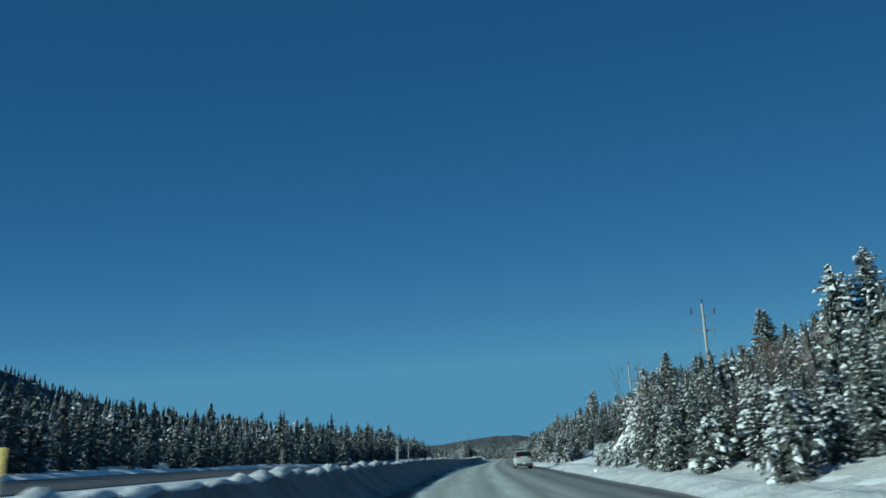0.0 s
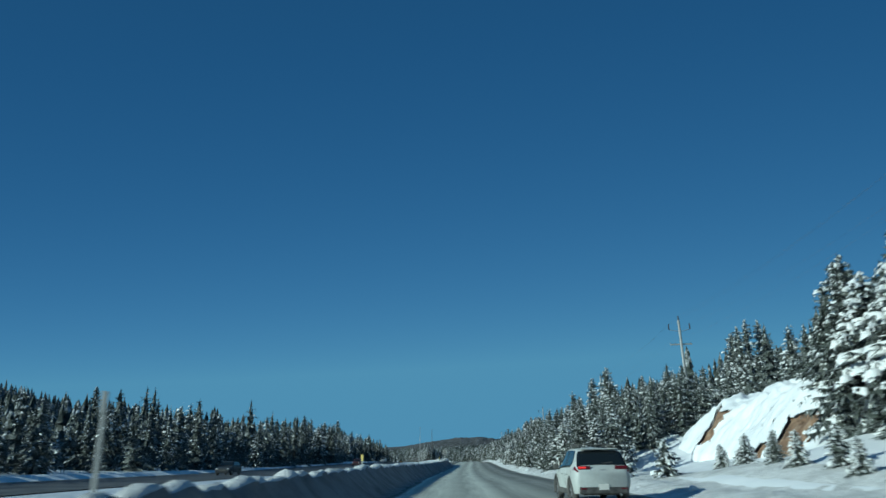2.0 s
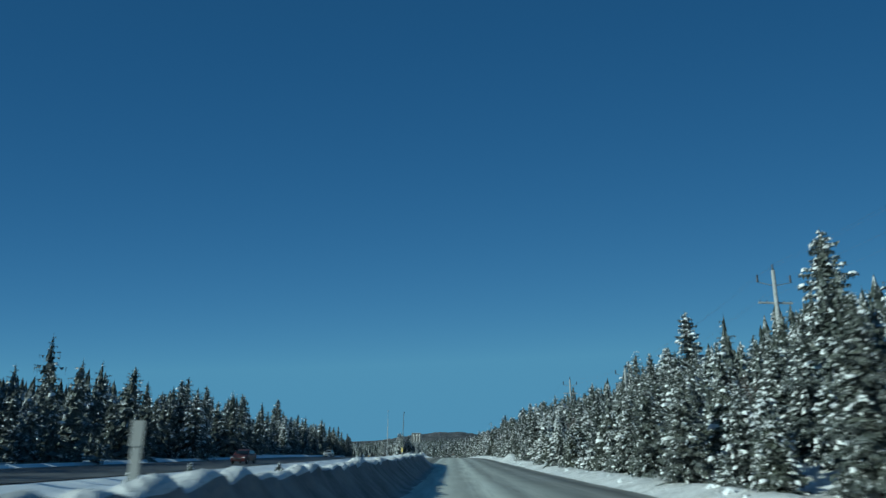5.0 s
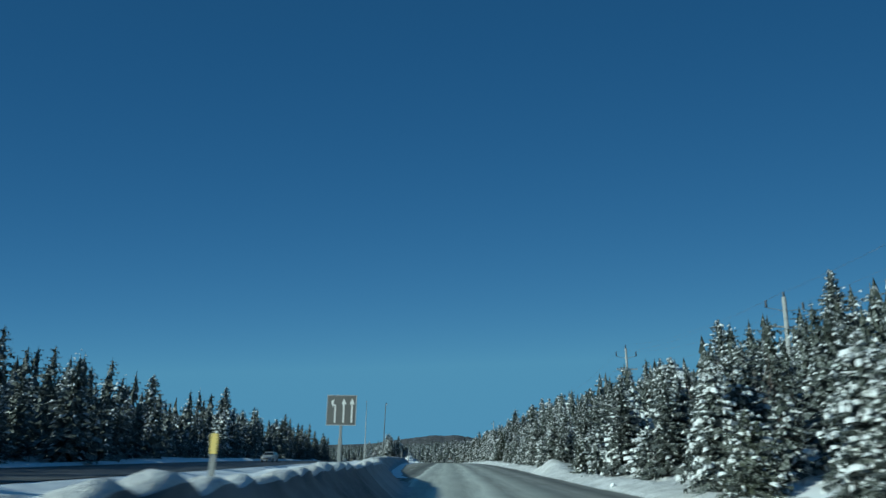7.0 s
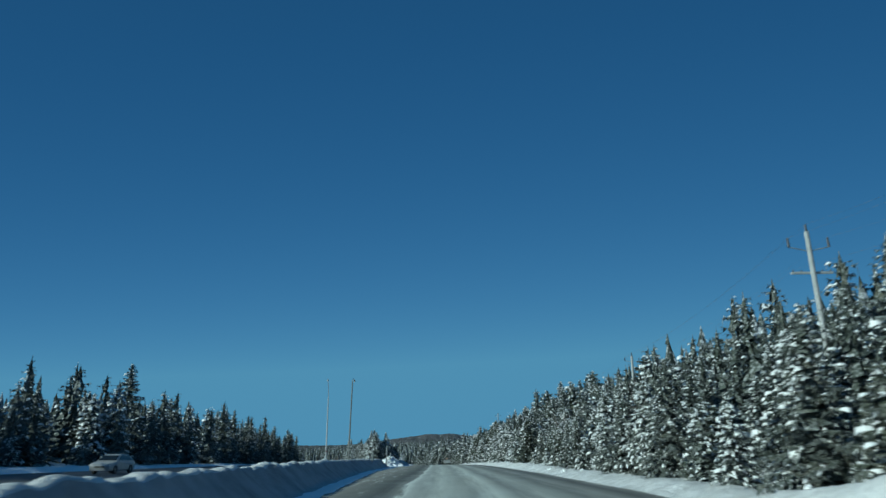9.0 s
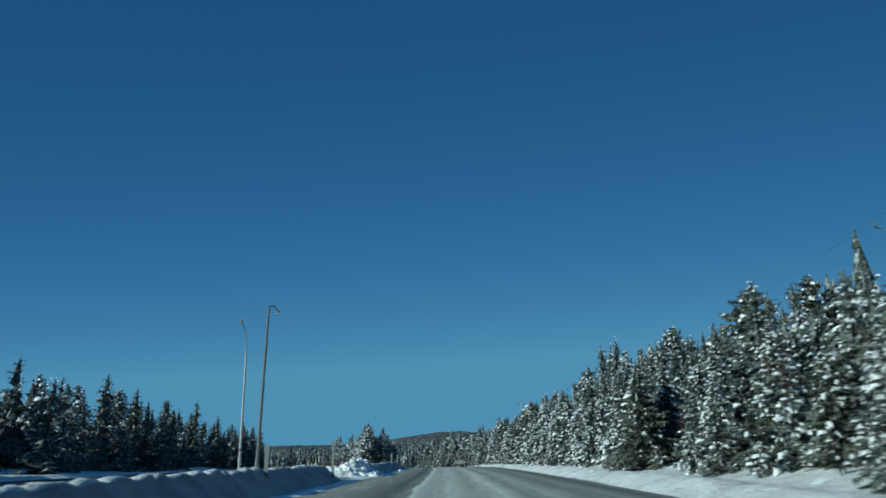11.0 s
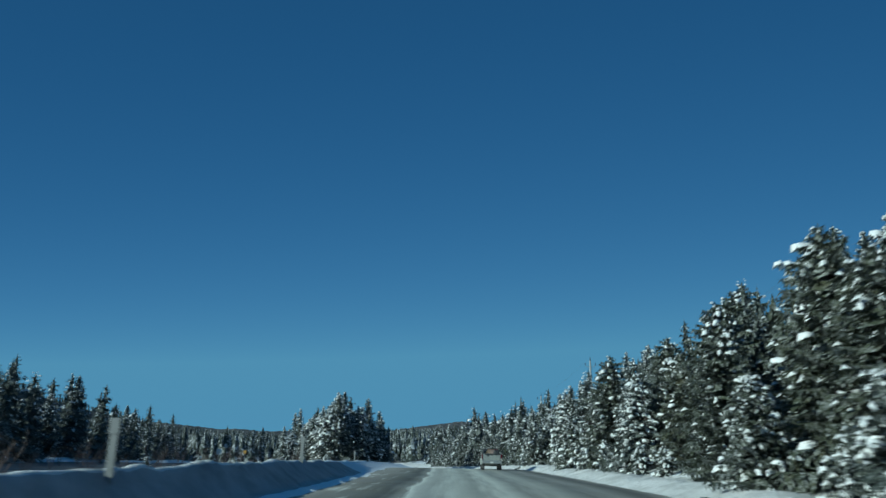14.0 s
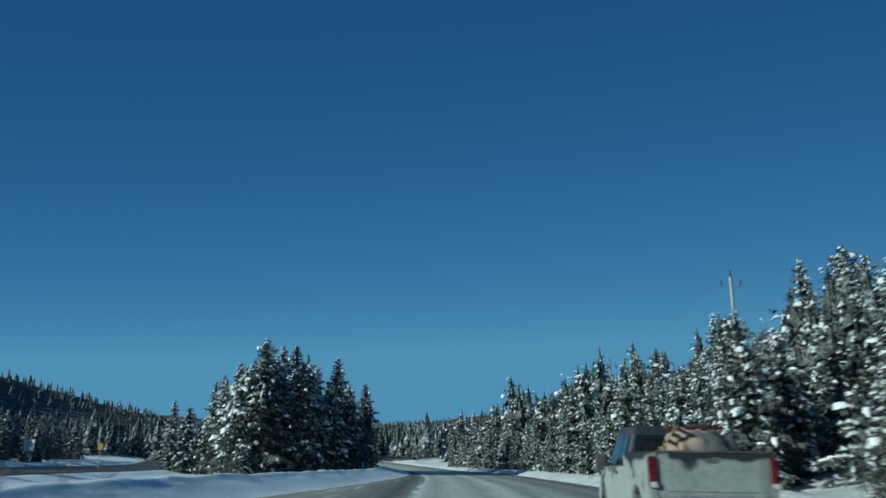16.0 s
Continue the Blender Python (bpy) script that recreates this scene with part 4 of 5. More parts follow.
def salted_paint():
    """Dark pewter paint under a dried crust of road salt that thins out upwards and is rubbed off in patches."""
    m, nt, b = material("salted_pewter_paint", (0.03, 0.035, 0.04), 0.4, 0.1, 0.5)
    v = coords(nt)
    sep = nt.nodes.new("ShaderNodeSeparateXYZ")
    nt.links.new(v, sep.inputs[0])
    rub, fine, grain = noise_tex(nt, 1.7, 3, v, 0.5), noise_tex(nt, 7, 5, v, 0.65), noise_tex(nt, 30, 3, v)
    crust = calc(nt, "MULTIPLY_ADD", sep.outputs["Z"], -0.75, 1.5)
    crust = calc(nt, "MULTIPLY_ADD", calc(nt, "MAXIMUM", calc(nt, "SUBTRACT", sep.outputs["Z"], 1.27), 0.0), -3.6, crust)   # rubbed clean along the rim
    crust = calc(nt, "ADD", crust, calc(nt, "MULTIPLY_ADD", rub, 2.4, calc(nt, "MULTIPLY_ADD", fine, 0.5, -1.42)))
    fac = ramp(nt, crust, [(0.3, (0.03,) * 3), (0.52, (0.85,) * 3), (0.75, (0.97,) * 3)])
    pale = ramp(nt, calc(nt, "MULTIPLY_ADD", grain, 0.4, calc(nt, "MULTIPLY", fine, 0.6)), [(0.35, (0.24, 0.26, 0.25)), (0.65, (0.38, 0.41, 0.39))])
    nt.links.new(mix(nt, fac, (0.024, 0.029, 0.034), pale), b.inputs["Base Color"])
    nt.links.new(ramp(nt, fac, [(0.0, (0.3,) * 3), (0.8, (0.85,) * 3)]), b.inputs["Roughness"])
    bump(nt, b, fine, 0.15, 0.01)
    return m


GREY_PAINT = salted_paint()
DARK_PAINT = paint("dark_car_paint", (0.022, 0.026, 0.034), 0.35, 0, (0.16, 0.16, 0.15), 0.2, 2)
MAROON = paint("maroon_car_paint", (0.09, 0.012, 0.014), 0.35, 0, (0.25, 0.22, 0.2), 0.3, 2)
SILVER_PAINT = paint("silver_car_paint", (0.42, 0.43, 0.44), 0.35, 0.4, (0.4, 0.39, 0.36), 0.4, 2)
CLADDING = paint("black_plastic", (0.035, 0.036, 0.037), 0.65, 0, (0.3, 0.29, 0.27), 0.5, 3)
CHROME = paint("dull_chrome", (0.5, 0.51, 0.51), 0.35, 0.9, (0.35, 0.34, 0.31), 0.8, 4)
ALLOY = paint("alloy", (0.4, 0.41, 0.42), 0.4, 0.8, (0.2, 0.19, 0.18), 0.6, 5)
GLASS = glass_material("tinted_glass", (0.012, 0.016, 0.018))
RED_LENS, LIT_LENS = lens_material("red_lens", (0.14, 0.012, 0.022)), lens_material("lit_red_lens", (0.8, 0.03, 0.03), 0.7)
CLEAR_LENS = lens_material("clear_lens", (0.7, 0.68, 0.66))
GALV = paint("galvanised_steel", (0.45, 0.47, 0.48), 0.45, 0.6, (0.25, 0.24, 0.23), 0.4, 3)
DARK_STEEL = paint("weathered_dark_steel", (0.14, 0.15, 0.145), 0.6, 0.3, (0.24, 0.235, 0.22), 0.5, 2)
POST_GREY = paint("post_grey", (0.24, 0.25, 0.25), 0.6, 0.1, (0.3, 0.29, 0.27), 0.5, 4)
SIGN_GREY = paint("sign_back_grey", (0.1, 0.1, 0.095), 0.5, 0.0, (0.2, 0.19, 0.17), 0.4, 2)
SIGN_WHITE = paint("sign_white", (0.75, 0.75, 0.72), 0.45, 0, (0.5, 0.48, 0.42), 0.3, 4)
YELLOW = paint("yellow_reflector", (0.8, 0.6, 0.16), 0.45, 0, (0.4, 0.33, 0.2), 0.3, 5)
AMBER = paint("amber_sign", (0.5, 0.27, 0.04), 0.6, 0, (0.35, 0.27, 0.12), 0.4, 5)
CERAMIC = paint("slate_ceramic", (0.03, 0.038, 0.055), 0.25, 0, (0.1, 0.09, 0.08), 0.2, 8)
PINE_BOARD = bark_material("raw_pine_board", (0.36, 0.26, 0.14))
RED_CLOTH = paint("red_cloth", (0.12, 0.014, 0.02), 0.9, 0, (0.12, 0.03, 0.03), 0.6, 6)
QUILT = paint("faded_quilt", (0.34, 0.27, 0.27), 0.95, 0, (0.4, 0.27, 0.14), 0.95, 2.6)
TARP = paint("dark_tarp", (0.04, 0.045, 0.05), 0.6, 0, (0.12, 0.12, 0.12), 0.5, 5)
RED_LACQUER = paint("red_lacquer", (0.11, 0.012, 0.016), 0.4, 0, (0.1, 0.02, 0.02), 0.5, 5)

# ---- white sport utility vehicle in the outer lane ----


def smooth_rows(rows, at):
    """Values between rows of numbers, keyed by their first, along a smooth curve."""
    keys = [r[0] for r in rows]
    i = min(max(int(np.searchsorted(keys, at)) - 1, 0), len(rows) - 2)
    p0, p1, p2, p3 = (np.array(rows[min(max(k, 0), len(rows) - 1)][1:], float) for k in (i - 1, i, i + 1, i + 2))
    k0, k1, k2, k3 = (keys[min(max(k, 0), len(rows) - 1)] for k in (i - 1, i, i + 1, i + 2))
    w = k2 - k1
    t = min(1.0, max(0.0, (at - k1) / w))
    m1, m2 = (p2 - p0) / (k2 - k0) * w, (p3 - p1) / (k3 - k1) * w
    return (2 * t ** 3 - 3 * t * t + 1) * p1 + (t ** 3 - 2 * t * t + t) * m1 + (3 * t * t - 2 * t ** 3) * p2 + (t ** 3 - t * t) * m2


# cross-sections of the body from tail to nose: y, then half width and height of sill, flank, belt and roof edge, and the height of the middle
HULL = ((-2.33, 0.66, 0.42, 0.76, 0.62, 0.74, 0.9, 0.6, 0.97, 0.985), (-2.29, 0.74, 0.36, 0.86, 0.62, 0.83, 0.93, 0.76, 1.03, 1.05),
        (-2.2, 0.82, 0.33, 0.915, 0.63, 0.885, 0.98, 0.79, 1.12, 1.15), (-2.05, 0.86, 0.31, 0.93, 0.64, 0.905, 1.02, 0.74, 1.36, 1.39),
        (-1.88, 0.88, 0.3, 0.935, 0.65, 0.91, 1.03, 0.68, 1.56, 1.6), (-1.7, 0.88, 0.29, 0.935, 0.65, 0.91, 1.035, 0.655, 1.605, 1.66),
        (-1.1, 0.88, 0.28, 0.93, 0.65, 0.91, 1.02, 0.645, 1.63, 1.69), (-0.3, 0.88, 0.28, 0.93, 0.65, 0.905, 1.0, 0.64, 1.63, 1.695),
        (0.25, 0.88, 0.28, 0.93, 0.64, 0.9, 0.985, 0.635, 1.58, 1.65), (0.75, 0.88, 0.28, 0.93, 0.64, 0.9, 0.98, 0.65, 1.33, 1.4),
        (1.15, 0.88, 0.28, 0.93, 0.63, 0.895, 0.985, 0.72, 1.06, 1.12), (1.6, 0.87, 0.28, 0.92, 0.62, 0.86, 0.94, 0.66, 1.0, 1.04),
        (2.0, 0.82, 0.28, 0.87, 0.58, 0.78, 0.85, 0.55, 0.91, 0.94), (2.22, 0.7, 0.3, 0.75, 0.52, 0.66, 0.74, 0.42, 0.79, 0.81), (2.3, 0.5, 0.34, 0.55, 0.5, 0.46, 0.64, 0.3, 0.68, 0.69))


def hull(y, v, side=1, out=0.0):
    """A place on the body: v runs from 0 at the sill over 1 flank, 2 belt and 3 roof edge to 4 in the middle."""
    r = smooth_rows(HULL, y)
    keys = [(0, r[0], r[1]), (1, r[2], r[3]), (2, r[4], r[5]), (2.9, r[6] + 0.02, r[7] - 0.02), (3.1, r[6] - 0.03, r[7] + 0.01), (4, 0.0, r[8])]
    x, z = smooth_rows(keys, v)
    if out:
        x1, z1 = smooth_rows(keys, min(4.0, v + 0.04))
        x0, z0 = smooth_rows(keys, max(0.0, v - 0.04))
        n = Vector((z1 - z0, x0 - x1))
        n.normalize()
        x, z = x + n.x * out, z + n.y * out
    return side * x, y, z


def hull_patch(ys, vs, side, out, mirrored=False, edge=None):
    """A pane laid on the body; edge(y, k) bends the span of v at each y."""
    bm = bmesh.new()
    rows = []
    for y in ys:
        span = edge(y) if edge else (vs[0], vs[-1])
        line = [span[0] + (span[1] - span[0]) * k / (len(vs) - 1) for k in range(len(vs))]
        pts = [hull(y, v, side, out) for v in line]
        if mirrored:
            pts += [(-x, b, z) for x, b, z in reversed(pts[:-1])]
        rows.append([bm.verts.new(p) for p in pts])
    for a, b in zip(rows, rows[1:]):
        for k in range(len(a) - 1):
            bm.faces.new((a[k], a[k + 1], b[k + 1], b[k]))
    bmesh.ops.recalc_face_normals(bm, faces=bm.faces)
    bmesh.ops.solidify(bm, geom=bm.faces[:], thickness=0.012)
    return bm


def suv():
    car = new("sport_utility_vehicle")
    rear_axle, front_axle, r = -1.33, 1.37, 0.36
    ys = steps(-2.33, 2.3, 92)
    vs = steps(0, 4, 30)
    verts, faces = [], []
    for y in ys:
        ring = [hull(y, v) for v in vs]
        verts += ring + [(-x, b, z) for x, b, z in reversed(ring[:-1])]
    n = 2 * len(vs) - 1
    for j in range(len(ys) - 1):
        for i in range(n):
            a, b = j * n + i, j * n + (i + 1) % n
            mid = [(verts[a][k] + verts[b + n][k]) / 2 for k in range(3)]
            if i < n - 1 and abs(mid[0]) > 0.6 and min(math.hypot(mid[1] - c, mid[2] - r) for c in (rear_axle, front_axle)) < 0.43:
                continue   # the wheel openings
            faces.append((a, b, b + n, a + n))
    faces += [tuple(range(n))[::-1], tuple(range((len(ys) - 1) * n, len(ys) * n))]
    body = new("body", raw_mesh("body", verts, faces, WHITE_PAINT, True))
    body.parent = car
    part("underbody", boxes((0, 0, 0.42, 1.3, 4.2, 0.3, 0.04), (0, 0, 0.6, 1.1, 3.9, 0.35, 0.04)), CLADDING, car)
    lower = bmesh.new()
    box(lower, 0, -2.24, 0.43, 1.6, 0.2, 0.22, 0.06)
    for sx in (-1, 1):
        box(lower, sx * 0.9, 0.03, 0.34, 0.08, 1.84, 0.16, 0.03)
    part("lower_cladding", lower, CLADDING, car, "grimy black plastic lower cladding")
    for sx in (-1, 1):
        for cy in (rear_axle, front_axle):
            bm, rings = bmesh.new(), []
            for k in range(25):
                a = math.pi * (-0.12 + 1.24 * k / 24)
                rings.append([bm.verts.new((sx * x, cy + q * math.cos(a), r + q * math.sin(a))) for q, x in ((0.4, 0.8), (0.4, 0.945), (0.43, 0.955), (0.48, 0.935), (0.48, 0.8))])
            for a, b in zip(rings, rings[1:]):
                for k in range(4):
                    bm.faces.new((a[k], a[k + 1], b[k + 1], b[k]))
            bmesh.ops.recalc_face_normals(bm, faces=bm.faces)
            part("wheel_arch", bm, CLADDING, car, "black wheel arch moulding", True)
        # door glass, its top edge following the roof and its rear corner cut off
        for y0, y1 in ((-1.62, -0.56), (-0.5, 0.86)):
            def span(y):
                top = 2.86 - 0.5 * max(0.0, (-1.35 - y) / 0.27) ** 2 - 0.14 * max(0.0, (y - 0.3) / 0.5)
                low = 2.1 + 0.25 * max(0.0, (-1.3 - y) / 0.32) ** 2
                return low, max(low + 0.04, top)
            part("side_window", hull_patch(steps(y0, y1, 14), steps(0, 1, 6), sx, 0.012, edge=span), GLASS, car, "dark tinted window", True)
        part("wing_mirror", boxes((sx * 1.02, 0.72, 1.07, 0.2, 0.13, 0.16, 0.05), (sx * 0.92, 0.74, 1.01, 0.12, 0.06, 0.05, 0.015)), CLADDING, car, "black wing mirror")
        for y in (-0.92, 0.02):
            part("door_handle", boxes((sx * 0.93, y, 0.86, 0.035, 0.19, 0.04, 0.014)), CLADDING, car)
        for y in (-0.53, 0.92, -1.62):
            part("door_seam", hull_patch([y, y + 0.012], steps(0.35 if y > -1 else 1.3, 2.0, 10), sx, 0.004), CLADDING, car)
        rail = rods(((sx * 0.58, -1.6, 1.735), (sx * 0.58, 0.1, 1.735), 0.018), ((sx * 0.58, -1.6, 1.735), (sx * 0.59, -1.72, 1.62), 0.018), ((sx * 0.58, 0.1, 1.735), (sx * 0.59, 0.24, 1.6), 0.018),
                    ((sx * 0.58, -0.75, 1.64), (sx * 0.58, -0.75, 1.735), 0.02))
        part("roof_rail", rail, CLADDING, car, "black roof rail")
        lamp = part("tail_lamp", hull_patch(steps(-2.3, -2.0, 12), steps(0, 1, 5), sx, 0.014, edge=lambda y: (2.1 - 0.18 * max(0.0, (y + 2.2) / 0.2), 2.56 - 0.5 * max(0.0, (y + 2.2) / 0.2))), RED_LENS, car, "slim wraparound red tail lamp", True)
        part("lit_strip", boxes((sx * 0.67, -2.312, 1.085, 0.24, 0.03, 0.05, 0.012)), LIT_LENS if sx < 0 else RED_LENS, lamp)
        part("lens_tail", boxes((sx * 0.61, -2.29, 1.08, 0.42, 0.04, 0.115, 0.02)), RED_LENS, lamp)
        part("reflector", boxes((sx * 0.66, -2.345, 0.47, 0.2, 0.02, 0.045, 0.008)), RED_LENS, car)
    for y in (-1.2, -0.3):
        part("rack_bar", boxes((0, y, 1.775, 1.26, 0.09, 0.03, 0.012)), CLADDING, car, "black roof rack crossbar")
    part("rear_window", hull_patch(steps(-2.2, -1.9, 10), steps(0, 1, 8), 1, 0.012, True, lambda y: (2.75 if y > -2.1 else 2.82, 4.0)), GLASS, car, "dark rear window", True)
    part("spoiler", boxes((0, -1.9, 1.635, 1.22, 0.24, 0.04, 0.018)), WHITE_PAINT, car)
    part("number_plate", boxes((0, -2.35, 0.52, 0.33, 0.02, 0.17, 0.006)), SIGN_WHITE, car, "white number plate, unreadable")
    part("badge", boxes((0.0, -2.315, 1.01, 0.16, 0.012, 0.035, 0.012)), CHROME, car)
    part("wiper", rods(((0.0, -2.2, 1.2), (0.36, -2.16, 1.24), 0.012)), CLADDING, car)
    part("exhaust", rods(((0.55, -2.25, 0.3), (0.55, -2.36, 0.3), 0.035)), CHROME, car)
    for x in (-0.8, 0.8):
        for y in (rear_axle, front_axle):
            wheel(car, x, y, r, 0.22, ALLOY)
    return tagged(car, "white sport utility vehicle with dark windows in the outer lane", "car")


ride = suv()
heading = -2.2
place(ride, 2.3, 76.7, zr(76.7), -heading, -0.4)
ride.scale = (1.0, 1.0, 1.07)

# ---- dirty pickup truck with a load of household things ----


def pickup():
    car = new("pickup_truck")
    rear_axle, front_axle, r = -1.72, 1.95, 0.39

    def half(y, z):
        h = 0.99 if z < 1.05 else 0.95
        return h - (0.1 if y > 2.5 else 0.0)
    nose = [(-0.62, 0.5), (-0.62, 1.2), (1.25, 1.2), (2.55, 1.12), (2.8, 0.95), (2.85, 0.5)] + arch(front_axle, 0.47, 0.42)
    part("front_body", shell(nose, half, 0.06), GREY_PAINT, car, "salt-stained pewter cab and front wings")

    def taper(y, z):
        return 0.93 - 0.2 * (z - 1.18) / 0.7
    house = [(-0.6, 1.18), (-0.54, 1.76), (-0.36, 1.91), (0.7, 1.93), (0.92, 1.85), (1.55, 1.18)]
    part("cab_roof", shell(house, taper, 0.07), DARK_PAINT, car, "dark cab roof above the salt line")
    for sx in (-1, 1):
        for pts in (((-0.42, 1.22), (-0.38, 1.72), (0.1, 1.76), (0.1, 1.22)), ((0.18, 1.22), (0.18, 1.76), (0.72, 1.77), (1.25, 1.25), (1.22, 1.22))):
            p = [(sx * (taper(y, z) + 0.008), y, z) for y, z in pts]
            part("side_window", panel(p if sx < 0 else p[::-1], 0.012), GLASS, car, "dark side window")
        part("wing_mirror", boxes((sx * 1.14, 0.98, 1.3, 0.26, 0.14, 0.24, 0.05), (sx * 1.0, 1.0, 1.22, 0.14, 0.05, 0.05, 0.01)), CLADDING, car, "large black wing mirror")
        part("door_handle", boxes((sx * 0.985, 0.2, 1.08, 0.04, 0.2, 0.05, 0.015)), CLADDING, car)
        side = [(-2.75, 0.55), (-2.78, 1.43), (-0.68, 1.43), (-0.68, 0.55)] + arch(rear_axle, 0.48, 0.42)
        bm = bmesh.new()
        lo = [bm.verts.new((sx * 0.84, y, z)) for y, z in side]
        hi = [bm.verts.new((sx * 0.99, y, z)) for y, z in side]
        bm.faces.new(lo), bm.faces.new(hi)
        for i in range(len(side)):
            j = (i + 1) % len(side)
            bm.faces.new((lo[i], lo[j], hi[j], hi[i]))
        bmesh.ops.recalc_face_normals(bm, faces=bm.faces)
        bmesh.ops.bevel(bm, geom=[e for e in bm.edges if abs(e.verts[0].co.x - e.verts[1].co.x) < 0.01], offset=0.025, segments=2, affect="EDGES")
        bmesh.ops.triangulate(bm, faces=[f for f in bm.faces if len(f.verts) > 4])
        part("bed_side", bm, GREY_PAINT, car, "salt-stained pewter bed side")
        lamp = part("tail_lamp", boxes((sx * 0.93, -2.74, 1.13, 0.12, 0.14, 0.46, 0.03)), RED_LENS, car, "upright red tail lamp")
        part("reverse_lens", boxes((sx * 0.93, -2.815, 0.95, 0.1, 0.02, 0.08, 0.006)), CLEAR_LENS, lamp)
        part("mud_flap", boxes((sx * 0.82, -2.3, 0.4, 0.26, 0.02, 0.3, 0.004)), RUBBER, car)
    gate = part("tailgate", boxes((0, -2.73, 1.09, 1.66, 0.07, 0.66, 0.02)), GREY_PAINT, car, "pewter tailgate smeared with salt and bare patches")
    part("gate_panel", boxes((0, -2.772, 1.08, 1.46, 0.012, 0.44, 0.005)), GREY_PAINT, gate)
    part("gate_handle", boxes((0, -2.778, 1.3, 0.2, 0.02, 0.07, 0.01)), CLADDING, gate)
    part("gate_cap", boxes((0, -2.73, 1.43, 1.66, 0.1, 0.035, 0.012)), CLADDING, gate)
    part("bed_floor", boxes((0, -1.7, 0.78, 1.7, 2.1, 0.06, 0.01)), CLADDING, car)
    part("bed_front", boxes((0, -0.7, 1.1, 1.7, 0.05, 0.64, 0.01)), GREY_PAINT, car)
    part("rear_bumper", boxes((0, -2.9, 0.66, 1.92, 0.2, 0.2, 0.04), (0, -2.93, 0.78, 1.2, 0.12, 0.04, 0.01)), CHROME, car, "dull dented chrome step bumper")
    part("number_plate", boxes((0, -3.005, 0.66, 0.3, 0.012, 0.15, 0.004)), SIGN_WHITE, car, "number plate hidden by dirt")
    part("hitch", rods(((0, -2.8, 0.48), (0, -3.05, 0.48), 0.035), ((0, -3.05, 0.46), (0, -3.05, 0.58), 0.03)), DARK_STEEL, car)
    part("rear_window", panel([(-0.8, -0.6, 1.22), (0.8, -0.6, 1.22), (0.7, -0.552, 1.74), (-0.7, -0.552, 1.74)], 0.012), GLASS, car, "dark rear cab window")
    part("axle", rods(((-0.75, rear_axle, 0.39), (0.75, rear_axle, 0.39), 0.06), ((0.3, -2.6, 0.45), (0.3, -0.8, 0.45), 0.05)), DARK_STEEL, car)
    for x in (-0.84, 0.84):
        for y in (rear_axle, front_axle):
            wheel(car, x, y, r, 0.27, ALLOY)
    return tagged(car, "salt-stained pewter pickup truck, its bed heaped with household things", "pickup truck")


truck = pickup()
TRUCK = pose(1.34, 428.45, zr(428.45), -2.2, 0, 0.2) @ Matrix.Diagonal((1, 1, 1.05, 1))
truck.matrix_world = TRUCK


def cloth_bundle(name, sx, sy, sz, mat, seed):
    """A soft, folded bundle."""
    bm = bmesh.new()
    bmesh.ops.create_icosphere(bm, subdivisions=4, radius=1.0)
    for v in bm.verts:
        c = v.co
        f = 1 + 0.22 * lumpy(c.x, c.y + c.z, 2.2, seed) + 0.08 * math.sin(9 * c.x + 4 * c.z)
        c.x, c.y, c.z = [math.copysign(abs(a) ** 0.6, a) * f for a in c]
        c.x, c.y, c.z = c.x * sx / 2, c.y * sy / 2, max(0.0, (c.z + 1) * sz / 2)
    return part(name, bm, mat, None, "", True)


def loaded(ob, x, y, z, turn, label, category):
    """Set a thing down in the truck's bed."""
    ob.matrix_world = TRUCK @ pose(x, y, z, 0, 0, turn)
    return tagged(ob, label, category)


loaded(cloth_bundle("rolled_quilt", 0.72, 0.6, 1.0, QUILT, 3), 0.02, -1.5, 0.81, 12, "faded grey-lilac quilt rolled up in the truck bed", "quilt")
loaded(cloth_bundle("tarpaulin", 0.6, 0.8, 0.95, TARP, 8), 0.5, -1.55, 0.81, -8, "dark crumpled tarpaulin in the truck bed", "tarpaulin")
loaded(cloth_bundle("red_blanket", 0.6, 0.6, 0.56, RED_CLOTH, 5), 0.1, -2.15, 0.81, 20, "dark red blanket stuffed behind the tailgate", "blanket")
plank = part("red_board", boxes((0, 0, 0.03, 1.0, 0.2, 0.045, 0.01)), RED_LACQUER)
loaded(plank, 0.15, -1.45, 1.8, 4, "long dark red board lying across the heap", "board")


def wooden_chair():
    chair = new("wooden_chair")
    for x in (-0.19, 0.19):
        for y, high in ((-0.19, 0.44), (0.19, 0.9)):
            part("leg", rods(((x, y, 0), (x * 0.94, y, high), 0.019, 0.016)), PINE_BOARD, chair)
    part("seat", boxes((0, 0, 0.45, 0.44, 0.44, 0.035, 0.012)), PINE_BOARD, chair)
    for z in (0.62, 0.75, 0.87):
        part("back_slat", boxes((0, 0.19, z, 0.38, 0.018, 0.06, 0.006)), PINE_BOARD, chair)
    part("stretcher", rods(((-0.19, 0, 0.2), (0.19, 0, 0.2), 0.01)), PINE_BOARD, chair)
    return chair


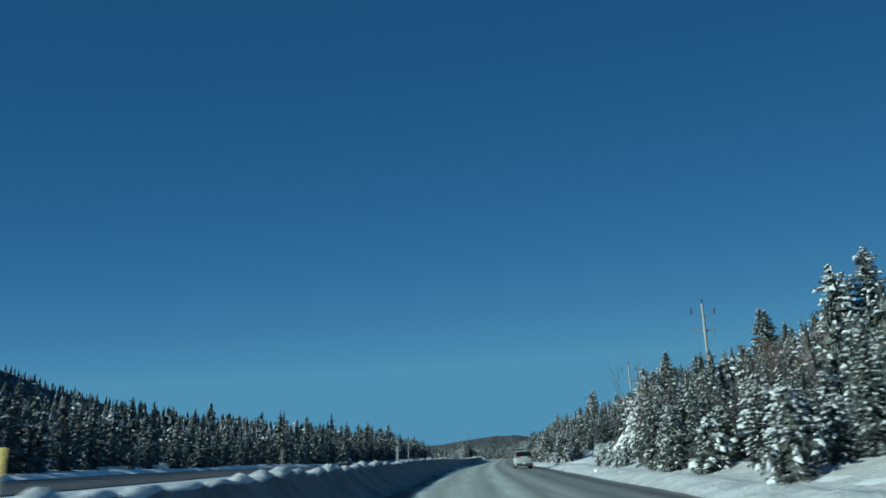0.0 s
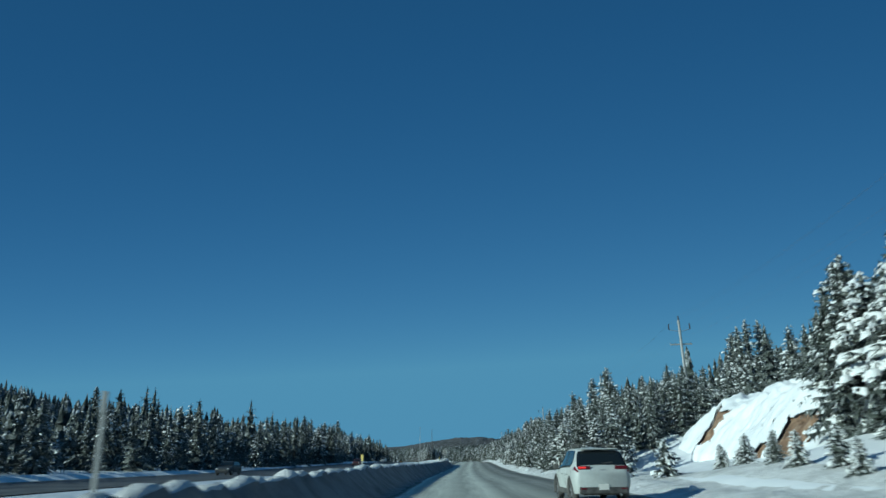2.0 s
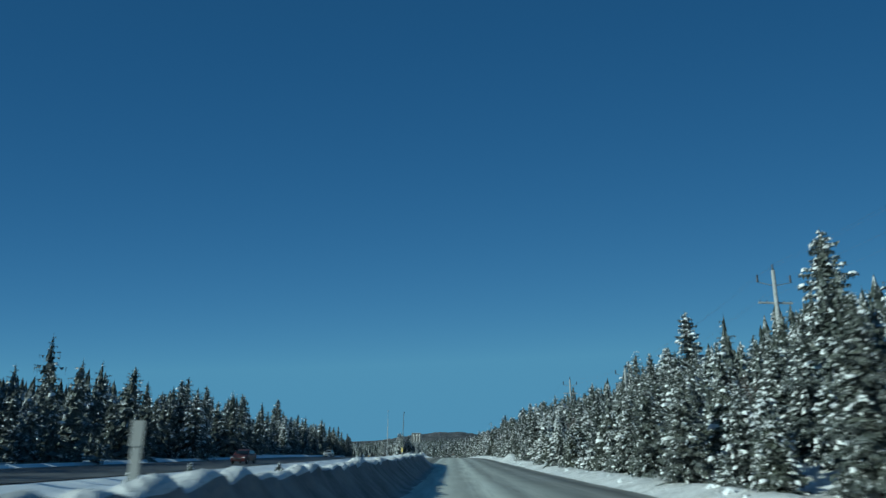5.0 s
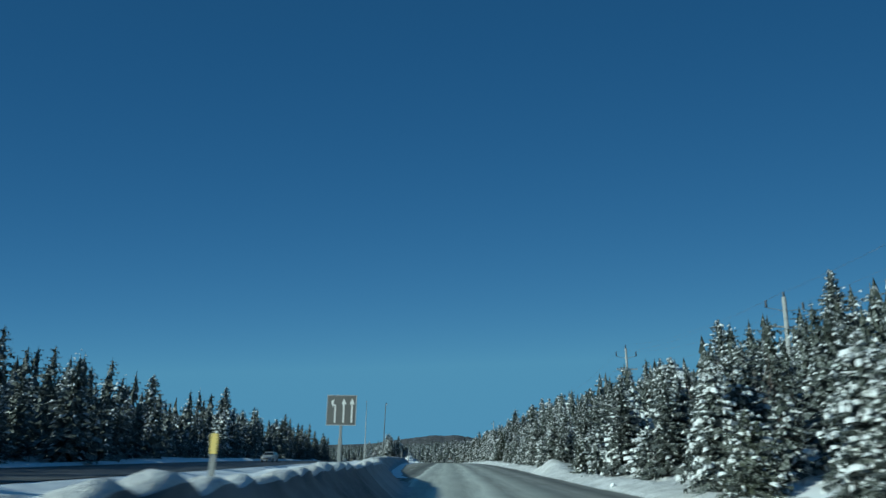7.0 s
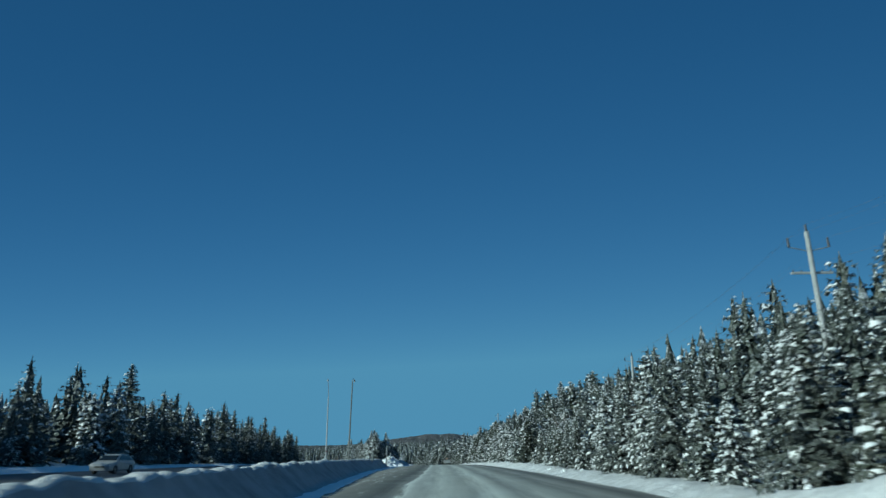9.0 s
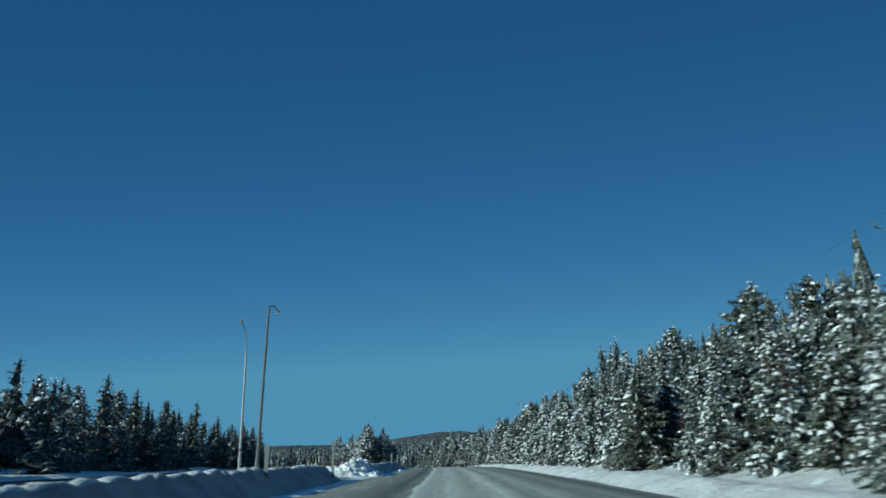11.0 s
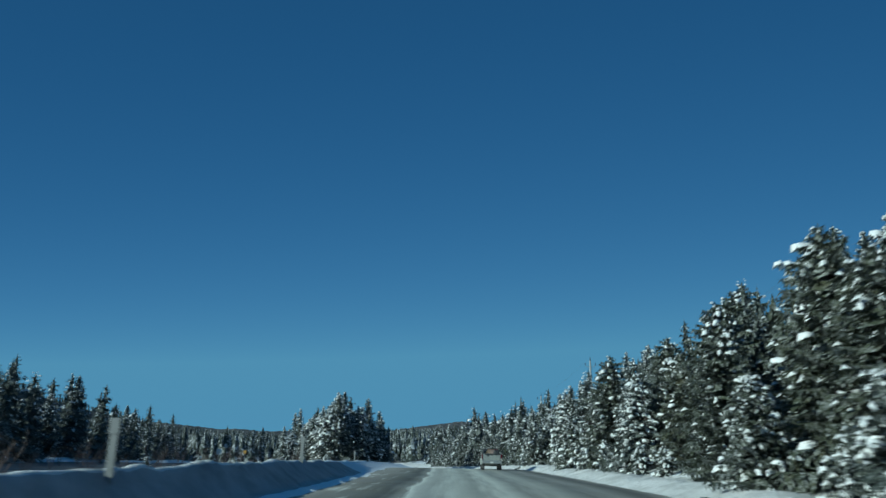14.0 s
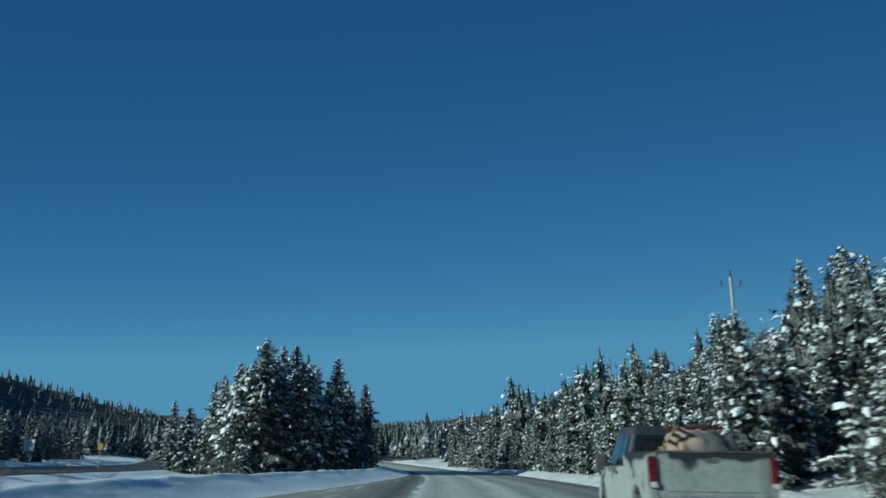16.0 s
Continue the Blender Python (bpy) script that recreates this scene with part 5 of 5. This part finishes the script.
seat = wooden_chair()
seat.matrix_world = TRUCK @ pose(-0.56, -1.75, 0.98, 30, 20, 35)
tagged(seat, "raw pine chair thrown on its back in the truck bed", "chair")
crate = new("wooden_crate")
part("crate_base", boxes((0, 0, 0.02, 0.5, 0.4, 0.03, 0.005)), PINE_BOARD, crate)
for sy in (-0.19, 0.19):
    for z in (0.1, 0.24, 0.38):
        part("crate_slat", boxes((0, sy, z, 0.5, 0.018, 0.1, 0.004)), PINE_BOARD, crate)
for sx in (-0.24, 0.24):
    part("crate_end", boxes((sx, 0, 0.22, 0.018, 0.36, 0.4, 0.004)), PINE_BOARD, crate)
loaded(crate, -0.52, -1.2, 0.81, 5, "pale slatted wooden crate in the truck bed", "crate")
frame_chair = new("folding_chair")
for x in (-0.22, 0.22):
    part("leg", rods(((x, -0.3, 0), (x, 0.2, 0.85), 0.014), ((x * 0.9, 0.3, 0), (x * 0.9, -0.2, 0.5), 0.014)), DARK_STEEL, frame_chair)
part("seat", boxes((0, 0, 0.48, 0.42, 0.4, 0.025, 0.008)), TARP, frame_chair)
part("backrest", boxes((0, 0.19, 0.76, 0.42, 0.02, 0.2, 0.008)), TARP, frame_chair)
frame_chair.matrix_world = TRUCK @ pose(0.55, -1.75, 1.02, -20, 18, 40)
tagged(frame_chair, "dark folding chair standing in the truck bed", "chair")

# ---- cars on the opposite carriageway ----


def small_car(name, label, coat):
    car = new(name)

    def half(y, z):
        return 0.87 - (0.1 if abs(y) > 1.9 else 0)
    lower = [(-2.2, 0.35), (-2.25, 0.85), (-2.0, 0.98), (1.0, 0.95), (2.05, 0.82), (2.25, 0.6), (2.2, 0.28)] + arch(1.35, 0.39, 0.28) + arch(-1.35, 0.39, 0.28)
    part("body", shell(lower, half, 0.06), coat, car)

    def taper(y, z):
        return 0.82 - 0.2 * (z - 0.95) / 0.52
    part("cabin", shell([(-1.95, 0.95), (-1.3, 1.42), (-0.9, 1.47), (0.1, 1.46), (0.35, 1.42), (1.15, 0.95)], taper, 0.06), coat, car)
    part("windscreen", panel([(0.7, 1.06, 1.02), (-0.7, 1.06, 1.02), (-0.6, 0.44, 1.38), (0.6, 0.44, 1.38)], 0.012), GLASS, car, "dark windscreen")
    for sx in (-1, 1):
        p = [(sx * (taper(y, z) + 0.006), y, z) for y, z in ((-1.5, 1.02), (-1.25, 1.36), (0.2, 1.38), (0.8, 1.02))]
        part("side_window", panel(p if sx < 0 else p[::-1], 0.01), GLASS, car)
        part("headlamp", boxes((sx * 0.62, 2.16, 0.68, 0.3, 0.12, 0.14, 0.03)), CLEAR_LENS, car)
        for y in (-1.35, 1.35):
            wheel(car, sx * 0.76, y, 0.32, 0.2, ALLOY)
    part("grille", boxes((0, 2.22, 0.55, 0.8, 0.06, 0.16, 0.02)), CLADDING, car)
    return tagged(car, label, "car", "oncoming cars")


for u, y, label, coat in ((-25.4, 131.0, "dark saloon car coming the other way", DARK_PAINT),
                          (-22.4, 204.5, "dark red saloon car coming the other way", MAROON),
                          (-25.4, 281.0, "silver saloon car coming the other way", SILVER_PAINT)):
    other = small_car("oncoming_car", label, coat)
    place(other, xc(y) + u + drift(y), y, zr(y) + 0.16, 180 - math.degrees(math.atan((xc(y + 1) - xc(y - 1)) / 2)))

# ---- poles, lamps, signs ----


def utility_pole(crossed=True):
    pole = new("utility_pole")
    part("post", rods(((0, 0, -0.8), (0, 0, 14.0), 0.2, 0.15, 14)), WOOD, pole)
    if not crossed:
        part("top_insulator", rods(((0, 0, 14.0), (0, 0, 14.6), 0.09, 0.06)), CERAMIC, pole)
        for sx in (-1, 1):
            strut = part("bracket", rods(((0, 0, 12.9), (sx * 0.9, 0, 13.2), 0.03)), GALV, pole)
            part("insulator", rods(((sx * 0.9, 0, 13.2), (sx * 0.9, 0, 13.7), 0.07, 0.05)), CERAMIC, strut)
        return tagged(pole, "slender weathered utility pole without a crossarm", "utility pole", "power line")
    arm = part("crossarm", boxes((0, 0.14, 10.7, 2.8, 0.13, 0.17, 0.01)), WOOD, pole, "weathered wooden crossarm")
    for x in (-1.25, -0.7, 0.7, 1.25):
        part("insulator", rods(((x, 0.14, 10.77), (x, 0.14, 10.95), 0.05, 0.035)), CERAMIC, arm)
    for sx in (-1, 1):
        strut = part("bracket", rods(((0, 0, 12.4), (sx * 1.35, 0, 12.75), 0.035)), GALV, pole)
        part("insulator", rods(((sx * 1.35, 0, 12.75), (sx * 1.35, 0, 13.5), 0.09, 0.07)), CERAMIC, strut)
    part("top_insulator", rods(((0, 0, 14.0), (0, 0, 14.6), 0.09, 0.06)), CERAMIC, pole)
    return tagged(pole, "weathered wooden utility pole with one crossarm", "utility pole", "power line")


POLES = ((83, 27.7, 14.3), (139.4, 29.7, 13.8), (181, 26.6, 12.0), (222.8, 24.3, 9.6), (267, 24.4, 12.4), (311, 24.0, 10.4), (355, 23.6, 10.5), (400, 23.0, 11.0),
         (442, 23.6, 10.0), (480.5, 27.6, 16.0), (530, 32.0, 14.0))
first, tops = None, []
for k, (y, u, high) in enumerate(POLES):
    p = land(u, y)
    tilt = (0.6, -1.3, 0.8, 1.6, -0.9, 0.5, -0.7, 1.0, -0.4, 0.3, 0.5)[k]
    m = pose(p[0], p[1], p[2], 0, tilt, 0) @ Matrix.Diagonal((1, 1, high / 14.6, 1))
    if first is None or k == 5:
        first = utility_pole(k < 5)
        first.matrix_basis = m
    else:
        copy_thing(first, Matrix()).matrix_basis = m
    tops.append([m @ Vector(q) for q in ((-1.35, 0, 13.5), (0, 0, 14.6), (1.35, 0, 13.5), (-1.25, 0.14, 10.95))])
for k in range(4):
    verts, faces = [], []
    for a, b in zip(tops, tops[1:]):
        pts = []
        for i in range(9):
            t = i / 8
            p = a[k].lerp(b[k], t)
            pts.append((p.x, p.y, p.z - 0.9 * 4 * t * (1 - t)))
        base = len(verts)
        for p in pts:
            for dx, dz in ((-0.004, -0.003), (0.004, -0.003), (0, 0.004)):
                verts.append((p[0] + dx, p[1], p[2] + dz))
        for i in range(8):
            for j in range(3):
                faces.append((base + 3 * i + j, base + 3 * i + (j + 1) % 3, base + 3 * i + 3 + (j + 1) % 3, base + 3 * i + 3 + j))
    tagged(new("power_wire", raw_mesh("power_wire", verts, faces, DARK_STEEL)), "thin dark wire strung from pole to pole", "wire", "power wires")


def street_lamp(name, label, high, arm, mat):
    """A tall lamp standard; arm lists the bends of its bracket from the column's top."""
    lamp = new(name)
    part("base", rods(((0, 0, -0.4), (0, 0, 1.6), 0.16, 0.14, 12)), mat, lamp)
    part("column", rods(((0, 0, 1.6), (0, 0, high), 0.12, 0.075, 12)), mat, lamp)
    pts = [(0, 0, high - 0.15)] + [(x, 0, high + z) for x, z in arm]
    bm = bmesh.new()
    for a, b in zip(pts, pts[1:]):
        rod(bm, a, b, 0.05, 0.046, 8)
    part("arm", bm, mat, lamp)
    (xa, ya, za), (xb, yb, zb) = pts[-2], pts[-1]
    d = Vector((xb - xa, 0, zb - za)).normalized()
    tip = Vector(pts[-1])
    head = part("lamp_head", rods((tuple(tip - d * 0.1), tuple(tip + d * 0.35), 0.06, 0.13, 10), (tuple(tip + d * 0.35), tuple(tip + d * 0.6), 0.13, 0.07, 10)), GALV, lamp, "grey cobra-head luminaire")
    below = tip + d * 0.36 - Vector((0, 0, 0.1))
    part("lens", rods((tuple(below), tuple(below - Vector((0, 0, 0.07))), 0.11, 0.07, 10)), CLEAR_LENS, head)
    return tagged(lamp, label, "street lamp", "street lamps")


def banded(lamp, z, r):
    """A warning band tied round a column."""
    part("warning_band", rods(((0, 0, z), (0, 0, z + 0.16), r, r, 12), ((0, -r, z + 0.12), (0.3, -r - 0.05, z - 0.1), 0.035)), RED_LACQUER, lamp, "faded red warning band")
    return lamp


leaning = street_lamp("street_lamp", "tall dark lamp standard leaning slightly over the snow bank", 12.0, ((0.12, 0.1), (0.8, 0.3), (1.7, 0.4), (2.3, 0.28)), DARK_STEEL)
leaning.matrix_world = pose(-14.6, 324.3, zr(324.3), 1.3, 0, 90)
place(banded(street_lamp("street_lamp", "tall galvanised lamp standard with a steep swept arm", 10.9, ((-0.05, 0.3), (-0.5, 1.1), (-1.4, 1.8), (-2.8, 2.2)), GALV), 2.1, 0.14), -19.9, 338.7, zr(338.7) + 0.2, 95)



def arrow(bm, x, z, high, wide, y, bend=0):
    """A road-sign arrow: a shaft and a head, bent to the left if asked."""
    if bend:
        box(bm, x, y, z + high * 0.36, wide * 0.3, 0.006, high * 0.72)
        box(bm, x - wide * 0.22, y, z + high * 0.72, wide * 0.6, 0.006, wide * 0.28, 0, Matrix.Rotation(radians(25), 4, "Y"))
        head = [(x - wide * 0.4, z + high * 0.62), (x - wide * 0.85, z + high * 0.86), (x - wide * 0.25, z + high * 0.98)]
    else:
        box(bm, x, y, z + high * 0.4, wide * 0.3, 0.006, high * 0.8)
        head = [(x - wide * 0.5, z + high * 0.76), (x + wide * 0.5, z + high * 0.76), (x, z + high)]
    lo = [bm.verts.new((a, y - 0.003, b)) for a, b in head]
    hi = [bm.verts.new((a, y + 0.003, b)) for a, b in head]
    bm.faces.new(lo), bm.faces.new(hi[::-1])
    for i in range(3):
        bm.faces.new((lo[i], hi[i], hi[(i + 1) % 3], lo[(i + 1) % 3]))


def lane_sign():
    sign = new("lane_sign")
    part("post", boxes((0, 0.03, 1.3, 0.075, 0.06, 3.4, 0.008)), POST_GREY, sign)
    part("post_sleeve", boxes((0, 0.03, 0.75, 0.11, 0.1, 1.9, 0.01)), POST_GREY, sign)
    board = part("board", boxes((0, -0.01, 2.55, 0.92, 0.02, 0.92, 0.008)), SIGN_GREY, sign, "dark square board seen in shade")
    for x, bend in ((-0.2, 1), (0.07, 0), (0.33, 0)):
        bm = bmesh.new()
        arrow(bm, x, 2.17, 0.74, 0.17, -0.026, bend)
        part("arrow", bm, SIGN_WHITE, board, "white lane arrow")
    part("rim", boxes((0, -0.008, 3.005, 0.94, 0.03, 0.02), (0, -0.008, 2.095, 0.94, 0.03, 0.02), (-0.46, -0.008, 2.55, 0.02, 0.03, 0.9), (0.46, -0.008, 2.55, 0.02, 0.03, 0.9)), GALV, board)
    return tagged(sign, "square grey lane sign with three white arrows on a post", "road sign")


place(lane_sign(), xc(196.3) - 3.17, 196.3, zr(196.3) + 0.3, -3)


def snow_marker(name, label, high, wide, top):
    """A short post that marks the bank, with a reflector at its head."""
    post = new(name)
    part("post", boxes((0, 0, high / 2 - 0.2, wide, 0.05, high + 0.4, 0.008)), POST_GREY, post)
    part("reflector", boxes((0, -0.035, high - 0.16, wide * 1.25, 0.02, 0.34, 0.006)), top, post)
    return tagged(post, label, "marker post", "marker posts")


for u, y, base, high, wide, mat, label in (
        (-5.75, 8.2, 0.7, 0.95, 0.2, YELLOW, "wide marker board with a yellow panel in the snow bank"),
        (-5.2, 50.9, 0.8, 1.3, 0.16, POST_GREY, "grey marker post with a pale head in the snow bank"),
        (-5.5, 62.0, 0.7, 1.9, 0.08, POST_GREY, "thin grey marker stake in the snow bank"),
        (-4.75, 90.5, 0.8, 0.95, 0.11, YELLOW, "grey marker post with a yellow head in the snow bank"),
        (-4.2, 136.0, 0.8, 1.1, 0.14, POST_GREY, "grey marker post with a pale head in the snow bank"),
        (-3.85, 186.5, 0.9, 0.95, 0.1, YELLOW, "grey marker post with a yellow head in the snow bank"),
        (-8.42, 307.7, 0.9, 1.2, 0.18, POST_GREY, "grey marker post with a pale head in the snow bank"),
        (-7.82, 322.4, 0.7, 1.9, 0.16, POST_GREY, "tall bare grey marker post at the end of the bank"),
        (-8.57, 342.9, 0.8, 1.35, 0.14, POST_GREY, "pale marker post behind the snow heap"),
        (-7.53, 371.8, 0.7, 1.4, 0.18, POST_GREY, "grey marker post in the snow bank"),
        (-7.82, 392.3, 0.55, 1.6, 0.18, POST_GREY, "grey marker post in the median snow"),
        (-8.9, 421.0, 0.3, 1.3, 0.1, POST_GREY, "pale marker post in the snow bank")):
    place(snow_marker("marker_post", label, high, wide, mat), xc(y) + u, y, zr(y) + base, 0)


def small_sign(name, label, wide, high, clear, mat):
    sign = new(name)
    part("post", boxes((0, 0.03, clear / 2 - 0.2, 0.06, 0.05, clear + 0.4 + high, 0.006)), GALV, sign)
    part("board", boxes((0, -0.01, clear + high / 2, wide, 0.02, high, 0.006)), mat, sign)
    return tagged(sign, label, "road sign")


for x, y, w, h, clear, mat, label in ((-41.7, 472.6, 0.95, 0.95, 1.5, SIGN_WHITE, "plain white square sign beyond the median"),
                                      (-40.0, 480.8, 0.5, 0.6, 1.8, AMBER, "small amber sign by the snowy trees")):
    place(small_sign("road_sign", label, w, h, clear, mat), x, y, land(x - xc(y), y)[2], 0)

# ---- snow-covered rock beside the outer shoulder ----


def outcrop():
    rock = new("rock_outcrop")
    verts, faces, nu, nv = [], [], 110, 270
    for j in range(nv):
        for i in range(nu):
            a, b = (i / (nu - 1)) ** 1.7, j / (nv - 1)
            y = 86 + 34 * b
            u = 17.3 + 3.4 * b + 14 * a + 0.8 * lumpy(a * 2, b * 7, 1.0, 5) + 0.3 * lumpy(a * 9, b * 26, 1.0, 15)
            ledge = knots(a, ((0, 0.2), (0.03, 1.7), (0.1, 3.3), (0.16, 4.3), (0.24, 5.7), (0.36, 6.3), (0.6, 6.7), (1, 7.2)))
            swell = 0.75 * lumpy(a * 5, b * 11, 1.0, 2) + 0.42 * lumpy(a * 11, b * 27, 1.0, 3) + 0.16 * lumpy(a * 30, b * 75, 1.0, 4)
            along = knots(b, ((0, 0), (0.1, 0.8), (0.3, 0.95), (0.6, 1), (0.76, 0.99), (0.86, 0.92), (0.93, 0.75), (0.97, 0.5), (1, 0)))
            low = ground_h(u, y) - 0.35
            verts.append(spot(u, y, low + along * (ledge + swell * min(1.0, 6 * a) - low)))
    bare = []
    for j in range(nv - 1):
        for i in range(nu - 1):
            f = (j * nu + i, j * nu + i + 1, (j + 1) * nu + i + 1, (j + 1) * nu + i)
            y, z = verts[f[0]][1], verts[f[0]][2] - zr(verts[f[0]][1])
            y += 0.7 * lumpy(z, y, 0.9, 7) + 0.4 * lumpy(z, y, 2.5, 9)
            z += 0.5 * lumpy(y, z, 1.1, 8)
            a = (i / (nu - 1)) ** 1.7
            bent = 106.8 < y < 110.4 and 4.4 < z < 5.2 or 106.6 < y < 108.2 and 2.4 < z < 4.5     # a crooked brown cleft
            face = 88.5 < y < 92.6 and 0.9 < z < 3.6 or 93.5 < y < 95 and 0.8 < z < 1.9
            seam = 110.9 < y < 111.5 and 3.6 < z < 5.6 and lumpy(y, z, 2.2, 6) > 0
            spots = lumpy(y, z, 1.3, 11) > 0.62 and a > 0.05
            (bare if a < 0.3 and (bent or face or seam or spots) else faces).append(f)
    snow = new("snow_cover", raw_mesh("snow_cover", verts, faces, SNOW, True))
    snow.parent = rock
    used = sorted({i for f in bare for i in f})
    at = {v: k for k, v in enumerate(used)}
    face = new("bare_rock", raw_mesh("bare_rock", [(verts[i][0] + 0.2, verts[i][1], verts[i][2] - 0.06) for i in used], [tuple(at[i] for i in f) for f in bare], ROCK))
    face.parent = rock
    tagged(face, "bare rust-brown rock face", kind="stuff")
    return tagged(rock, "roadside rock outcrop smothered in fresh snow, brown where bare", "rock")


outcrop()

# ---- loose snow, bushes ----


def snow_chunk(size, seed):
    bm = bmesh.new()
    bmesh.ops.create_icosphere(bm, subdivisions=2, radius=size)
    for v in bm.verts:
        c = v.co
        v.co = c * (1 + 0.9 * lumpy(c.x / size + seed, c.y / size + c.z / size, 1.9, seed))
        v.co.z *= 0.75
    return part("snow_chunk", bm, SNOW)


chunks = random.Random(5)
places = [(-5.75, 359.0, 0.2)] + [(-6.3 - 9 * chunks.random() ** 1.4, 335.2 + 7 * chunks.random() ** 1.4, chunks.uniform(0.1, 0.3)) for k in range(190)] \
    + [(-7.9 + chunks.uniform(-0.5, 0.4), chunks.uniform(338, 352), chunks.uniform(0.1, 0.26)) for k in range(12)] \
    + [(8.6 + chunks.uniform(-0.3, 0.8), chunks.uniform(10, 400), chunks.uniform(0.08, 0.2)) for k in range(26)]
for k, (u, y, size) in enumerate(places):
    chunk = snow_chunk(size, k * 1.7)
    z = right_bank(u, y)[2] + size * 0.2 if u > 8.3 else left_bank(u - crest_u(y), y)[2] + size * 0.25 if u < -6 else zr(y) + size * 0.35
    chunk.location = (xc(y) + u, y, z)
    tagged(chunk, "rough chunk of ploughed snow", "snow chunk", "snow chunks")

for k in range(12):
    plant(chunks.choice(("young_a", "young_b", "young_a")), chunks.uniform(10.6, 14.5), chunks.uniform(14, 44), chunks.uniform(0.5, 0.85), "verge saplings")
for k in range(18):
    y = 52 + 2.6 * k
    plant(("laden", "young_b", "laden", "young_a")[k % 4], chunks.uniform(10.2, 11.6) + max(0.0, 0.16 * (y - 60)), y, (0.2, 0.36, 0.25, 0.28)[k % 4] * chunks.uniform(0.85, 1.25), "verge saplings")
for k in range(30):
    y = chunks.uniform(8, 440)
    if not 64 < y < 84:
        plant(chunks.choice(("young_a", "young_b", "young_b")), chunks.uniform(9.7, 10.8) + 0.6 * tree_line(y), y, chunks.uniform(0.3, 0.75), "verge saplings")
for k in range(9):
    plant(chunks.choice(("young_a", "young_b")), chunks.uniform(-13.5, -8.2), chunks.uniform(135, 212), chunks.uniform(0.18, 0.34), "median bushes")
for k in range(7):
    plant(chunks.choice(("young_a", "young_b")), chunks.uniform(-19, -13.6), chunks.uniform(390, 450), chunks.uniform(0.22, 0.42), "median bushes")
for u, y, size in ((-12.6, 427.5, 0.26), (-13.4, 429.0, 0.2), (-11.8, 426.6, 0.15)):
    plant("laden", u, y, size, "median bushes")


def bare_shrub(seed):
    """A leafless hardwood: a fan of stems that fork twice."""
    r = random.Random(seed)
    verts, faces = [], []

    def limb(p, d, ln, rad, depth):
        q = p + d * ln
        tube(verts, faces, [tuple(p), tuple(p.lerp(q, 0.5) + Vector((r.uniform(-0.06, 0.06), r.uniform(-0.06, 0.06), 0)) * ln), tuple(q)], [rad, rad * 0.75, rad * 0.45], 3)
        if depth:
            for k in range(3):
                e = (d + Vector((r.uniform(-0.55, 0.55), r.uniform(-0.55, 0.55), r.uniform(-0.1, 0.45)))).normalized()
                limb(p.lerp(q, r.uniform(0.35, 1.0)), e, ln * r.uniform(0.45, 0.7), rad * 0.55, depth - 1)
    for k in range(5):
        limb(Vector((r.uniform(-0.3, 0.3), r.uniform(-0.3, 0.3), -0.2)), Vector((r.uniform(-0.35, 0.35), r.uniform(-0.35, 0.35), 1)).normalized(), r.uniform(2.2, 3.2), 0.035, 3 if k < 1 else 2)
    return raw_mesh("brushwood", verts, faces, TWIG)


SHRUBS = [bare_shrub(70 + k) for k in range(3)]
for k in range(44):
    bush = new("bare_bush")
    twigs = new("brushwood", SHRUBS[k % 3])
    tagged(twigs, kind="stuff")
    twigs.parent = bush
    y = chunks.uniform(378, 446)
    p = land(chunks.uniform(-30, -19.5) if k % 2 else chunks.uniform(-18, -14), y)
    bush.matrix_world = pose(p[0], p[1], p[2], 0, 0, chunks.uniform(0, 360)) @ Matrix.Scale(chunks.uniform(0.25, 0.5), 4)
    tagged(bush, "low leafless bush standing in the median snow", "bush", "median bushes")
for k in range(150):
    tree = new("bare_shrub")
    branching = new("brushwood", SHRUBS[k % 3])
    tagged(branching, kind="stuff")
    branching.parent = tree
    y = chunks.uniform(0, 90) if k < 50 else chunks.uniform(400, 450) if k < 75 else chunks.uniform(120, 470)
    u = (chunks.uniform(27, 38) if y > 64 else chunks.uniform(12.5, 30)) if k < 50 else chunks.uniform(10.8, 17) if k < 75 else chunks.uniform(12.5, 36)
    p = land(u, y)
    tree.matrix_world = pose(p[0], p[1], p[2], 0, 0, chunks.uniform(0, 360)) @ Matrix.Scale(chunks.uniform(0.9, 1.5) if k < 50 else chunks.uniform(0.6, 1.05), 4)
    tagged(tree, "leafless grey-brown shrub among the conifers", "shrub", "bare shrubs")
